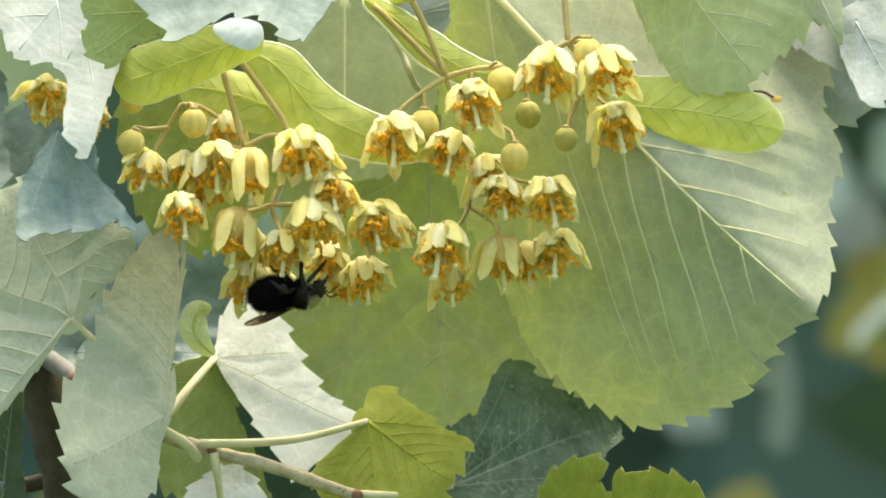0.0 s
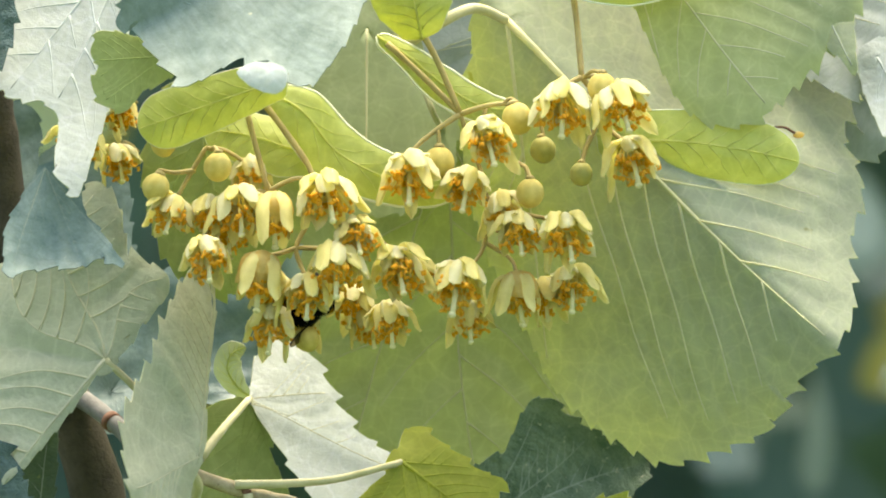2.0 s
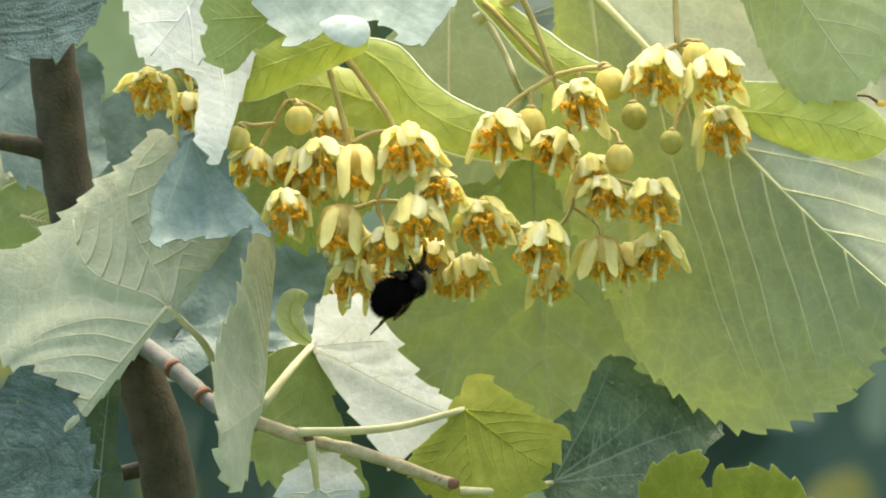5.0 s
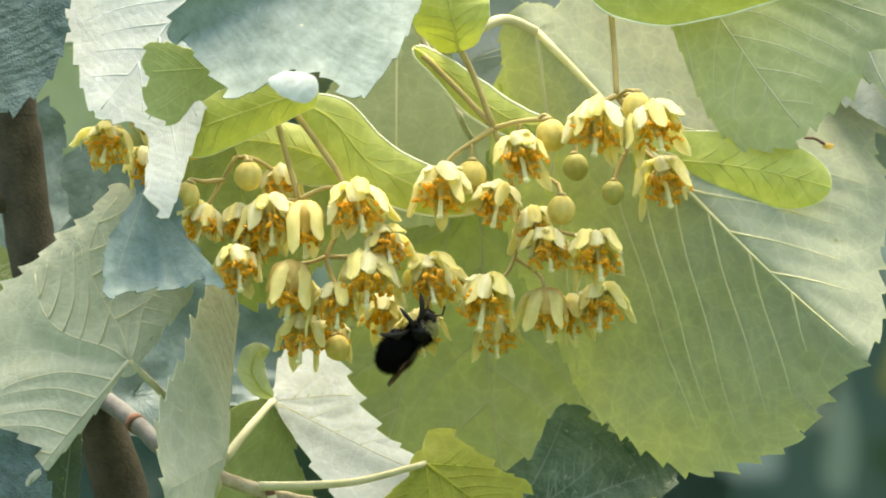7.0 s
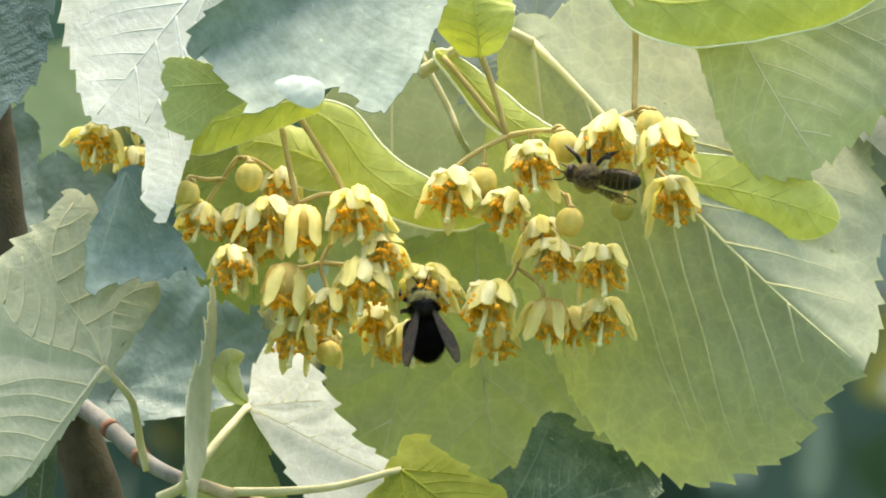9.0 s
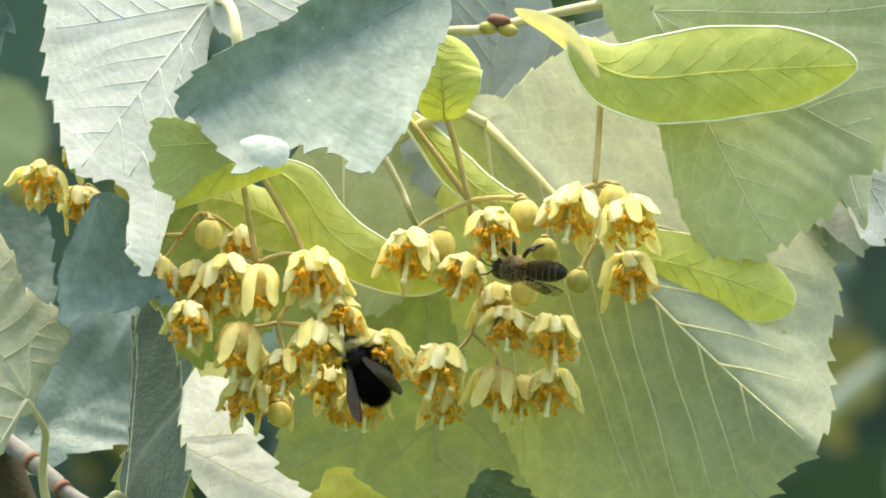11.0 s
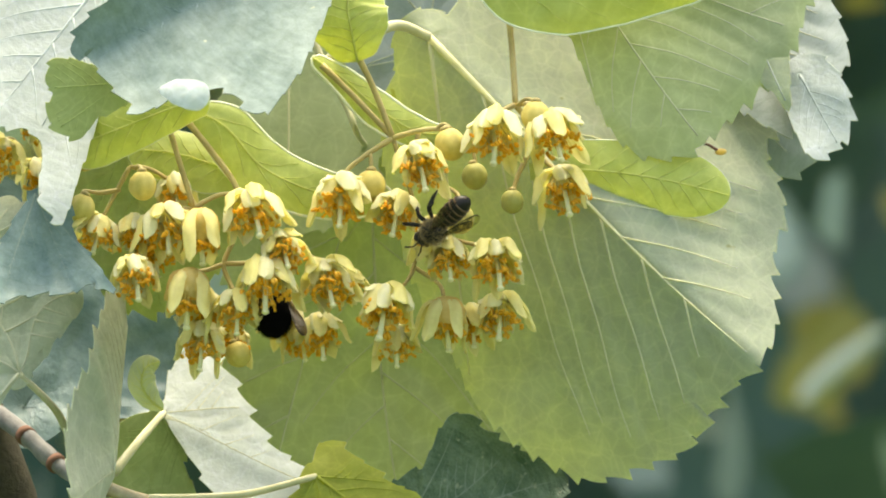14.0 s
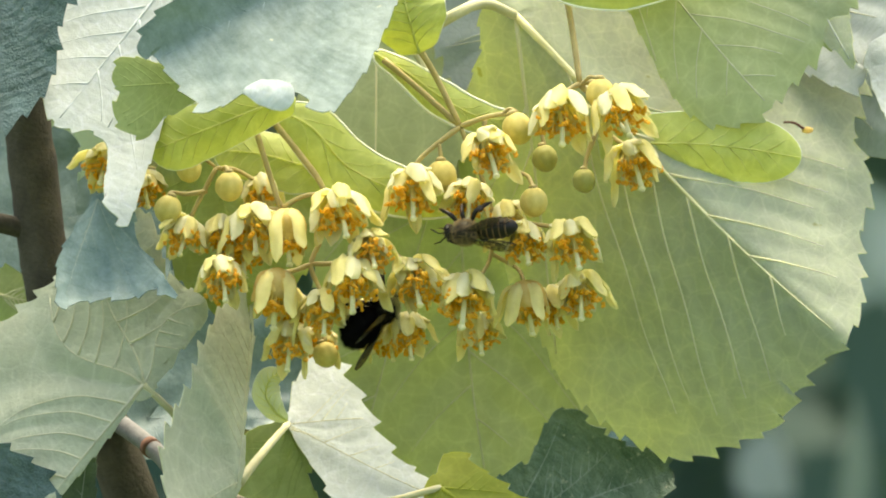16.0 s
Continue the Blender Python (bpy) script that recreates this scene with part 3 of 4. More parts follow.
def flower(h, v, tall, spray, kind="open", d=0.0, lean=0.0, nod=0.0, turn=0.0, stem=None, seed=1, group="linden flowers"):
    """A hanging flower whose heart is at (h, v, d); tall: its length in tenths of a millimetre."""
    rnd = random.Random(seed * 77 + int(h))
    pick = rnd.choice([k for k in KITS if k[0] == kind])
    sep, pet, cream, stam, anth, style, calyx = KITS[pick]
    what = "open cream-yellow linden flower with orange anthers, hanging" if kind == "open" else "half-closed tan-yellow linden flower bell, hanging"
    ob = thing("flower", at(h, v, d), what, "flower", group)
    k = tall / 95.0
    spin = turn + (rnd.uniform(0, 72) if kind == "open" else -90 + rnd.uniform(-14, 14))
    turnm = Euler((radians((-30 if kind == "open" else -10) - 1.1 * nod - rnd.uniform(-6, 8)), radians(-lean - rnd.uniform(-7, 7)), 0)).to_matrix().to_4x4() @ Matrix.Rotation(radians(spin), 4, "Z")
    inner = turnm @ Matrix.Scale(k, 4)
    sway = lambda: Matrix.Rotation(rnd.uniform(-0.2, 0.2), 4, "Z") @ Matrix.Rotation(radians(rnd.uniform(-10, 12)), 4, "Y") @ Matrix.Rotation(radians(rnd.uniform(-16, 16)), 4, "X")
    for i in range(5):
        a = Matrix.Rotation(2 * math.pi * i / 5, 4, "Z") @ sway()
        b = Matrix.Rotation(2 * math.pi * (i + 0.5) / 5, 4, "Z") @ sway()
        part("sepal", sep[rnd.randrange(3)], ob, m=inner @ a)
        part("petal", pet[rnd.randrange(3)], ob, m=inner @ b)
        if kind == "open":
            part("inner_petal", cream, ob, m=inner @ a @ Matrix.Rotation(0.5, 4, "Z"))
    if kind == "bell":
        part("calyx", calyx, ob, "tan domed calyx", inner)
    part("filament_tuft", stam, ob, m=inner)
    part("anther_tuft", anth, ob, "orange anthers", inner)
    part("pistil", style, ob, "pale pistil", inner)
    if stem:
        end = at(*stem) - ob.location
        bow = Vector((0, 0, 0.25 * abs(end.x) + 0.0004))
        tube("flower_stalk", [(0, 0, -0.0003), end * 0.45 + bow, end], 0.00038, 0.0003, STEM, ob, sides=6)
    ob["spray"] = spray
    return ob


def bud(h, v, r, spray, d=0.0, stem=None, green=False, lean=0.0, group="linden flower buds"):
    ob = thing("flower_bud", at(h, v, d), "round %s linden flower bud" % ("olive green" if green else "tan-yellow"), "bud", group)
    s = r * 0.88e-4
    tilt = Matrix.Rotation(radians(-lean), 4, "Y")
    shape = lambda a, b: 1 - 0.13 * (1 - abs(math.sin(2.5 * b)) ** 0.6) * math.sin(a) - 0.10 * max(0.0, a - 2.0) + 0.04 * noise.noise(Vector((a * 2, b, r)))
    part("bud_body", mesh_of("bud_body", *ball_data(s * 1.0, s * 1.0, s * 1.04, (0, 0, 0), 12, 30, shape), BUD_GREEN if green else BUD), ob, m=tilt)
    part("bud_base", mesh_of("bud_base", *ball_data(s * 0.35, s * 0.35, s * 0.22, (0, 0, s * 1.04), 5, 10), STEM), ob, m=tilt)
    if stem:
        end = at(*stem) - ob.location
        tube("flower_stalk", [Vector((0, 0, s)), end * 0.5 + Vector((0, 0, s * 0.8)), end], 0.0004, 0.00032, STEM, ob, sides=6)
    ob["spray"] = spray
    return ob

# ---- ground, far foliage ----
def ground_sheet():
    n = 24
    verts, faces = [], []
    for i in range(n + 1):
        for k in range(n + 1):
            x = (i / n * 2 - 1) ** 3 * 400
            y = (k / n * 2 - 1) ** 3 * 400
            verts.append((x, y, 0.06 * noise.noise(Vector((x * 0.2, y * 0.2, 0)))))
    for i in range(n):
        for k in range(n):
            a = i * (n + 1) + k
            faces.append((a, a + n + 1, a + n + 2, a + 1))
    tagged(new("ground", mesh_of("ground", verts, faces, GRASS)), "unseen grassy ground, added to dim the light from below", "ground", kind="structure")


def far_leaves(name, label, count, xs, ys, zs, size, material, seed):
    rnd = random.Random(seed)
    verts, faces = [], []
    for _ in range(count):
        c = Vector((rnd.uniform(*xs), rnd.uniform(*ys), rnd.uniform(*zs)))
        rot = Euler((rnd.gauss(0, 0.6) + 1.3, rnd.gauss(0, 0.5), rnd.uniform(0, 6.28))).to_matrix()
        s = size * rnd.uniform(0.6, 1.3)
        o = len(verts)
        verts.append(c)
        ring = 10
        for k in range(ring):
            a = 2 * math.pi * k / ring
            r = s * (0.55 + 0.22 * math.cos(a) + 0.08 * math.cos(3 * a)) * rnd.uniform(0.92, 1.08)
            verts.append(c + rot @ Vector((r * math.sin(a), r * math.cos(a), 0.25 * r * abs(math.sin(a)))))
        for k in range(ring):
            faces.append((o, o + 1 + k, o + 1 + (k + 1) % ring))
    return tagged(new(name, mesh_of(name, verts, faces, material)), label, "foliage", kind="stuff")


ground_sheet()
far_leaves("far_foliage", "dark blue-green foliage far behind, out of focus", 7000, (-2.2, 2.2), (2.0, 4.5), (0.2, 3.8), 0.10, FAR_LEAF, 1)
far_leaves("far_silver_foliage", "silvery leaves far behind, out of focus", 700, (-1.1, 1.1), (1.9, 3.2), (0.9, 2.5), 0.04, FAR_SILVER, 2)
far_leaves("far_blossom", "yellow blossom clusters far behind, out of focus", 1100, (-1.0, 1.0), (1.8, 3.0), (1.0, 2.3), 0.026, FAR_FLOWER, 3)


def hedge():
    n, m = 60, 30
    verts, faces = [], []
    for i in range(n + 1):
        for k in range(m + 1):
            x, z = -12 + 24 * i / n, 6.0 * k / m
            verts.append((x, 6.0 + 0.5 * noise.noise(Vector((x * 1.5, z * 1.5, 3))) + 0.15 * noise.noise(Vector((x * 7, z * 7, 1))), z))
    for i in range(n):
        for k in range(m):
            a = i * (m + 1) + k
            faces.append((a, a + m + 1, a + m + 2, a + 1))
    tagged(new("backdrop", mesh_of("backdrop", verts, faces, FAR_LEAF)), "dark wall of distant trees, out of focus", "trees", kind="structure")


hedge()


# ---- the branch and the twigs ----
def branch():
    ob = thing("branch", at(240, 990, 38), "grey-brown upright branch with smooth bark", "branch")
    pts = [at(245, 1100, 38), at(240, 930, 38), at(195, 765, 38), at(120, 600, 38), at(72, 450, 38), at(45, 250, 38), at(28, 100, 38), at(10, -150, 38)]
    line = smooth_line([p - ob.location for p in pts], 10)
    n = len(line)
    verts, faces = tube_data(line, [0.0051 - 0.0010 * i / n + 0.00022 * noise.noise(Vector((i * 0.23, 0, 0))) for i in range(n)], 20)
    part("wood", mesh_of("wood", [v + Vector((0.0003 * noise.noise(v * 300), 0.0003 * noise.noise(v * 300 + Vector((5, 0, 0))), 0)) for v in verts], faces, BARK), ob)
    side = [at(60, 372, 38), at(20, 352, 37), at(-60, 335, 34)]
    tube("side_twig", [p - ob.location for p in side], 0.0022, 0.0017, BARK, ob, "brown side twig", 12, knots=0.3)
    low = [at(235, 905, 40), at(160, 925, 40), at(60, 935, 38)]
    tube("side_twig", [p - ob.location for p in low], 0.0016, 0.0013, BARK, ob, "", 10)
    return ob


def low_twig():
    ob = thing("twig", at(185, 680, 34), "pale grey twig with brown leaf scars", "twig")
    rel = lambda *p: at(*p) - ob.location
    tube("stem", [rel(145, 674, 42), rel(205, 704, 33), rel(258, 745, 25), rel(306, 790, 20), rel(345, 815, 16), rel(400, 838, 12)], 0.0019, 0.0013, TWIG_GREY, ob, "", 12, knots=0.25)
    tube("stem", [rel(380, 822, 12), rel(408, 838, 11), rel(493, 866, 11), rel(560, 882, 11), rel(620, 900, 11), rel(690, 925, 11), rel(745, 945, 12)], 0.0013, 0.0011, TWIG_BEIGE, ob, "pale beige young twig", 10, knots=0.3)
    for a, b, r in (((302, 786, 20.5), (309, 792, 19.6), 0.0018), ((249, 738, 26.4), (257, 744.5, 25.1), 0.00185)):
        part("leaf_scar", mesh_of("leaf_scar", *tube_data([rel(*a), rel(*b)], [r, r], 14), SCAR), ob, "reddish-brown ring scar")
    for h, v, d, r in ((490, 863, 9.8, 0.0009), (745, 943, 11.2, 0.0013)):
        part("leaf_scar", mesh_of("leaf_scar", *ball_data(r, r * 0.6, r * 0.8, rel(h, v, d), 6, 10), SCAR), ob, "reddish-brown leaf scar")
    return ob


def high_twig():
    ob = thing("twig", at(1162, -195, 26), "yellow-green upper twig with bud scales", "twig")
    rel = lambda *p: at(*p) - ob.location
    tube("stem", [rel(1260, -260, 28), rel(1162, -195, 26), rel(1060, -165, 25), rel(960, -128, 24), rel(880, -95, 23), rel(800, -78, 24), rel(720, -60, 28)], 0.0010, 0.0008, STALK, ob, "", 10, knots=0.2)
    for h, v, r, s in ((895, -112, 0.0017, 0.7), (912, -98, 0.0015, 0.8), (878, -96, 0.0013, 0.9)):
        part("bud_scale", mesh_of("bud_scale", *ball_data(r * 1.3, r, r * s, rel(h, v, 22), 7, 10), SCAR if s == 0.7 else BUD_GREEN), ob, "brown-green bud scale")
    ob["spray"] = "right"
    return ob


branch()
low_twig()
high_twig()


# ---- flower stems ----
def cluster_stem(label, spray, root, lines):
    ob = thing("flower_spray", at(*root), label, "stem", "stems of the flower clusters")
    for r0, r1, pts in lines:
        tube("stem_branch", [at(*p) - ob.location for p in pts], r0 * MM, r1 * MM, STEM, ob, sides=8, steps=5, knots=0.2)
    ob["spray"] = spray
    return ob


cluster_stem("brown-orange branching stem of a linden flower cluster", "right", (890, 212, 3), (
    (0.55, 0.5, ((822, 62, 2), (852, 120, 3), (890, 212, 3))),
    (0.55, 0.5, ((762, 85, 6), (820, 140, 5), (890, 212, 3))),
    (0.5, 0.4, ((890, 212, 3), (850, 238, 2), (815, 265, 1), (797, 292, 0))),
    (0.5, 0.4, ((890, 212, 3), (930, 200, 1), (965, 195, 0), (990, 200, 0))),
    (0.45, 0.35, ((935, 202, 2), (932, 218, 1), (930, 232, 0))),
    (0.45, 0.35, ((890, 212, 3), (915, 280, 4), (960, 290, 5), (1000, 305, 4), (1010, 325, 2))),
    (0.4, 0.35, ((915, 280, 5), (935, 360, 6), (930, 440, 5), (905, 480, 2), (880, 482, 0))),
    (0.4, 0.35, ((935, 360, 6), (1000, 390, 5), (1070, 404, 1))),
    (0.4, 0.35, ((930, 440, 6), (975, 470, 5), (985, 497, 1))),
))
cluster_stem("orange-brown stem of a linden flower cluster", "right", (1090, 5, 8), (
    (0.55, 0.5, ((1092, -10, 8), (1100, 70, 6), (1106, 150, 3))),
    (0.5, 0.4, ((1106, 150, 3), (1085, 160, 2), (1070, 174, 0))),
    (0.5, 0.4, ((1106, 150, 3), (1125, 180, 4), (1130, 230, 4), (1112, 275, 3), (1104, 302, 2))),
    (0.45, 0.4, ((1106, 150, 3), (1140, 150, 2), (1165, 172, 0))),
    (0.45, 0.4, ((1128, 215, 5), (1160, 250, 4), (1185, 268, 2))),
))
cluster_stem("brown branching stem of a linden flower cluster", "left", (530, 185, 4), (
    (0.5, 0.5, ((503, 205, 3), (520, 270, 3), (540, 345, 2))),
    (0.55, 0.5, ((528, 182, 5), (575, 245, 4), (612, 300, 3), (625, 345, 3))),
    (0.45, 0.35, ((540, 345, 2), (510, 345, 2), (490, 348, 0))),
    (0.45, 0.35, ((540, 345, 2), (580, 325, 2), (610, 322, 1), (640, 328, 0))),
    (0.5, 0.4, ((625, 345, 3), (610, 400, 6), (590, 445, 5), (600, 480, 4), (610, 502, 2))),
    (0.45, 0.4, ((590, 445, 5), (640, 444, 5), (690, 425, 4), (740, 435, 5), (765, 458, 3))),
    (0.45, 0.4, ((590, 445, 5), (560, 455, 4), (532, 458, 2))),
    (0.45, 0.4, ((430, 268, 5), (405, 310, 5), (380, 355, 4))),
    (0.45, 0.35, ((412, 308, 5), (375, 312, 4), (350, 308, 3), (340, 318, 2))),
    (0.4, 0.35, ((430, 268, 5), (470, 275, 6), (530, 320, 5), (550, 352, 2))),
    (0.4, 0.35, ((380, 355, 5), (430, 400, 6), (432, 438, 3))),
))

# ---- bracts ----
tongue("yellow-green bract, long and folded, sunlight painted on its rim", ((545, 172, 6), (600, 205, 6), (660, 275, 7), (740, 318, 8), (820, 335, 9), (890, 330, 10)), (22, 50, 54, 47, 38, 28), 6, "left", twist=(24, 6), seed=2, rim=0.00026)
tongue("yellow-green bract with rounded end", ((650, 292, 10), (575, 270, 9), (500, 247, 9), (428, 238, 9)), (30, 56, 54, 38), 9, "left", twist=(-32, -26), seed=3)
tongue("olive-yellow bract bending over the flower stems", ((575, 150, 2), (510, 165, 0), (440, 190, -2), (370, 215, -2), (312, 235, -2)), (28, 42, 48, 52, 44), 0, "left", twist=(20, -10), seed=4)
tongue("small white upturned bract end", ((486, 134, -40), (512, 137, -41), (542, 143, -41), (574, 152, -40)), (6, 24, 29, 26), 0, "left", WHITE_LIT, twist=(32, 20), cup=0.2, seed=5, plain=True)
tongue("yellow-green bract, oblong, partly in leaf shade", ((1130, 250, 12), (1210, 262, 12), (1290, 268, 12), (1380, 282, 13), (1488, 306, 13)), (38, 52, 58, 60, 52), 12, "right", twist=(-6, 8), seed=6)
tongue("narrow bract seen nearly edge on, sunlight painted on its rim", ((745, 72, 8), (800, 110, 8), (860, 160, 8), (930, 200, 9), (1000, 205, 10)), (12, 24, 34, 30, 12), 8, "right", twist=(25, 10), seed=7, rim=0.00028)
tongue("short yellow-green bract curling forward", ((826, 78, 2), (815, 30, 0), (805, -20, 0), (812, -72, 2)), (30, 66, 76, 60), 0, "right", twist=(10, -20), seed=8)
tongue("broad olive-yellow bract, sunlight painted on its rim", ((1020, -98, 5), (1100, -52, 4), (1180, -52, 3), (1280, -78, 2), (1400, -105, 2), (1532, -132, 3)), (18, 58, 78, 84, 74, 46), 4, "right", twist=(18, -6), seed=9, rim=0.00022)
tongue("white twisted bract tail", ((1092, -12, 4), (1050, -70, 4), (1000, -110, 5), (918, -136, 6)), (8, 22, 22, 10), 4, "right", CREAM, twist=(50, 20), seed=10, plain=True)
tongue("small yellow bract of the side flowers", ((292, 152, 24), (270, 120, 24), (240, 112, 24), (222, 118, 24)), (12, 26, 30, 22), 24, "side", twist=(-20, -10), seed=12)

tongue("small pale green curled young leaf", ((494, 694, 12), (472, 676, 11), (457, 648, 11), (464, 620, 11), (488, 608, 12)), (8, 20, 25, 22, 11), 12, "", RIM, twist=(30, -20), seed=11)

# ---- flowers ----
FLOWERS_RIGHT = (
    (1070, 174, 118, "open", -3, 0, 8), (1165, 174, 112, "open", -2, 14, 6), (1185, 268, 112, "open", 3, 8, 0),
    (930, 232, 112, "open", -4, 10, 10), (797, 292, 116, "open", 0, -6, 4), (900, 318, 104, "open", 1, -4, 6),
    (962, 362, 96, "open", 4, 12, 8), (985, 398, 98, "open", -1, 4, 6), (1072, 404, 110, "open", -3, 8, 12),
    (1082, 492, 104, "open", 2, 6, 0), (880, 482, 124, "open", -4, -4, 10), (895, 548, 90, "open", 2, 6, 0),
    (985, 497, 108, "bell", -1, 0, 4), (1030, 510, 90, "open", 6, 0, 0))
FLOWERS_LEFT = (
    (640, 328, 116, "open", -3, 14, 8), (550, 352, 112, "bell", -4, -4, 6), (487, 348, 110, "open", 0, 8, 8),
    (440, 362, 100, "open", 4, -6, 4), (375, 360, 92, "open", 2, -8, 4), (430, 438, 104, "open", -4, 6, 12),
    (530, 458, 122, "bell", -5, -4, 4), (548, 552, 100, "open", -1, 2, -4), (692, 408, 96, "open", -4, 12, 16),
    (660, 448, 116, "open", -6, 6, 8), (610, 502, 96, "open", -5, 4, 8), (765, 458, 112, "open", -2, 12, 8),
    (752, 546, 96, "open", 3, 10, 0), (508, 290, 84, "open", 8, 4, 0), (690, 520, 90, "open", 8, 0, 0), (555, 500, 100, "open", 3, 0, 0),
    (602, 560, 84, "open", 9, -4, 0), (468, 396, 86, "open", 7, 4, 0), (716, 556, 86, "open", 9, 6, 0), (806, 470, 74, "open", 7, 14, 0))
FLOWERS_SIDE = ((200, 230, 98, "open", 8, -6, 14), (262, 176, 86, "open", 26, 10, 0), (264, 262, 88, "open", 20, 14, 0))

for i, (h, v, tall, kind, d, lean, nod) in enumerate(FLOWERS_RIGHT):
    flower(h, v, tall, "right", kind, d, lean, nod, seed=i + 1)
for i, (h, v, tall, kind, d, lean, nod) in enumerate(FLOWERS_LEFT):
    flower(h, v, tall, "left", kind, d, lean, nod, seed=i + 31)
for i, (h, v, tall, kind, d, lean, nod) in enumerate(FLOWERS_SIDE):
    flower(h, v, tall, "side", kind, d, lean, nod, stem=(h + 40, v + 6, d + 14), seed=i + 61)
for h, v, r, d, green, lean, stem in (
        (1142, 170, 30, -3, False, 0, (1108, 152, 3)), (852, 298, 32, 1, False, 0, (850, 240, 2)), (992, 222, 32, -1, False, 20, (965, 196, 0)),
        (1012, 354, 29, -1, False, 0, (1000, 306, 4)), (1103, 322, 24, 1, True, 0, None), (1036, 278, 27, 5, True, 10, (1030, 230, 6))):
    bud(h, v, r, "right", d, stem, green, lean)
for h, v, r, d, green, lean, stem in (
        (452, 302, 29, 1, False, 0, (440, 272, 5)), (342, 338, 28, -2, False, -20, None), (610, 606, 26, 3, False, 20, (600, 560, 6)),
        (812, 492, 22, 5, False, 10, (790, 462, 5))):
    bud(h, v, r, "left", d, stem, green, lean)
bud(350, 255, 26, "side", 2, (395, 250, 4))


# ---- dried bits ----
def dried_bit(spot, turn, spray):
    """A shrivelled brown flower scrap that sticks to a leaf."""
    ob = thing("dried_scrap", at(*spot), "shrivelled brown flower scrap stuck on a leaf", "scrap", "dried scraps")
    a = radians(turn)
    ahead = Vector((math.cos(a), 0, math.sin(a)))
    tube("scrap_stalk", [ahead * -0.0030, ahead * -0.001 + Vector((0, -0.0003, 0.0005)), ahead * 0.001], 0.00018, 0.00028, SCAR, ob, sides=6)
    part("scrap_husk", mesh_of("scrap_husk", *ball_data(0.0011, 0.0004, 0.0006, ahead * 0.0015, 6, 9, lambda u, v: 1 + 0.3 * noise.noise(Vector((u * 2, v * 2, turn)))), SEPAL_TAN), ob)
    ob["spray"] = spray
    return ob


dried_bit((1462, 243, 19.2), -18, "big")
dried_bit((1389, 421, 15.4), 60, "big")
# ---- leaves on the twigs ----
leaf("large pale linden leaf, silvery underside behind the flowers", (960, 45), ((8, 606), (21, 470), (35, 291), (46, 145), (53, 50), (219, 71), (239, 157), (254, 266), (267, 435), (275, 578), (277, 649), (282, 731), (287, 807), (291, 849), (296, 854), (302, 867), (308, 827), (318, 814), (327, 731), (335, 705), (342, 640), (355, 642)),
     -45, (-83,), depth=14.0, lean=(0.0, 0.2), fold=0.76, teeth=1.15, veined=1.8, curl=0.6, front=PALE, back=TOP_THIN, vein_mat=VEIN, side_veins=6, seed=3, spray="big", stalk=((905, 24, 12), (850, 45, 8), (760, 100, 12)), stalk_size=1.45, spread=24)
leaf("olive-green linden leaf underside in the shade behind flowers", (850, 240), ((27, 56), (174, 91), (196, 218), (215, 316), (232, 406), (237, 488), (246, 604), (256, 669), (271, 650), (284, 660), (297, 631), (306, 494), (323, 264), (350, 112)),
     -85, (-61, -106, -134), depth=62.0, pucker=0.6, veined=0.7, front=OLIVE_GREY, back=TOP_THIN, vein_mat=VEIN_SOFT, seed=4, side_veins=4, spray="big", stalk=((832, 215, 30), (812, 165, 28), (770, 85, 28), (740, 20, 30)), stalk_size=0.9)
leaf("olive-green linden leaf underside behind the bracts", (712, 60), ((28, 54), (175, 52), (209, 105), (222, 193), (243, 269), (265, 342), (278, 343), (297, 303), (320, 219), (347, 131)),
     -91, (), depth=58.0, lean=(0.0, 0.25), front=OLIVE_GREY, back=TOP_THIN, vein_mat=VEIN, pucker=0.4, veined=0.7, side_veins=0, seed=5, spray="big")
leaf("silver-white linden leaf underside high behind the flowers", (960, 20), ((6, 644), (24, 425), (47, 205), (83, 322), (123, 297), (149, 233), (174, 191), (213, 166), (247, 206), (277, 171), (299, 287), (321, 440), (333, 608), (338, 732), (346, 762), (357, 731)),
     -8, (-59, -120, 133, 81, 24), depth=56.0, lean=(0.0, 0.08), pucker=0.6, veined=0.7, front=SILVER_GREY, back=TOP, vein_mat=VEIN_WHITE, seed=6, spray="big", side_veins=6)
leaf("pale green linden leaf with finely toothed rim", (1160, -170), ((19, 465), (61, 287), (103, 133), (262, 71), (282, 205), (289, 402), (297, 463), (304, 478), (310, 472), (324, 476), (332, 488), (358, 480)),
     -54, (-22, -74, 11), depth=12.0, lean=(0.1, 0.08), fold=0.15, front=OLIVE_GREY, back=TOP_THIN, vein_mat=VEIN_SOFT, pucker=0.5, veined=0.5, seed=7, spray="right")
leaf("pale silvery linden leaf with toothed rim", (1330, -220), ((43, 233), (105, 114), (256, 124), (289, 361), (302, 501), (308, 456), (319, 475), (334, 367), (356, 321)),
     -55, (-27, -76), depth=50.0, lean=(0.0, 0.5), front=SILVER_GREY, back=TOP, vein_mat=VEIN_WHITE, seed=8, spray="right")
leaf("silver linden leaf with curled wavy rim", (1615, 110), ((20, 58), (121, 29), (162, 32), (233, 50), (261, 91), (279, 154), (302, 142), (341, 90)),
     -62, (), depth=29.0, lean=(0.0, 0.5), wave=3.0, front=WHITE_LIT, back=TOP, vein_mat=WHITE_LIT, veined=0.5, seed=9, spray="big")
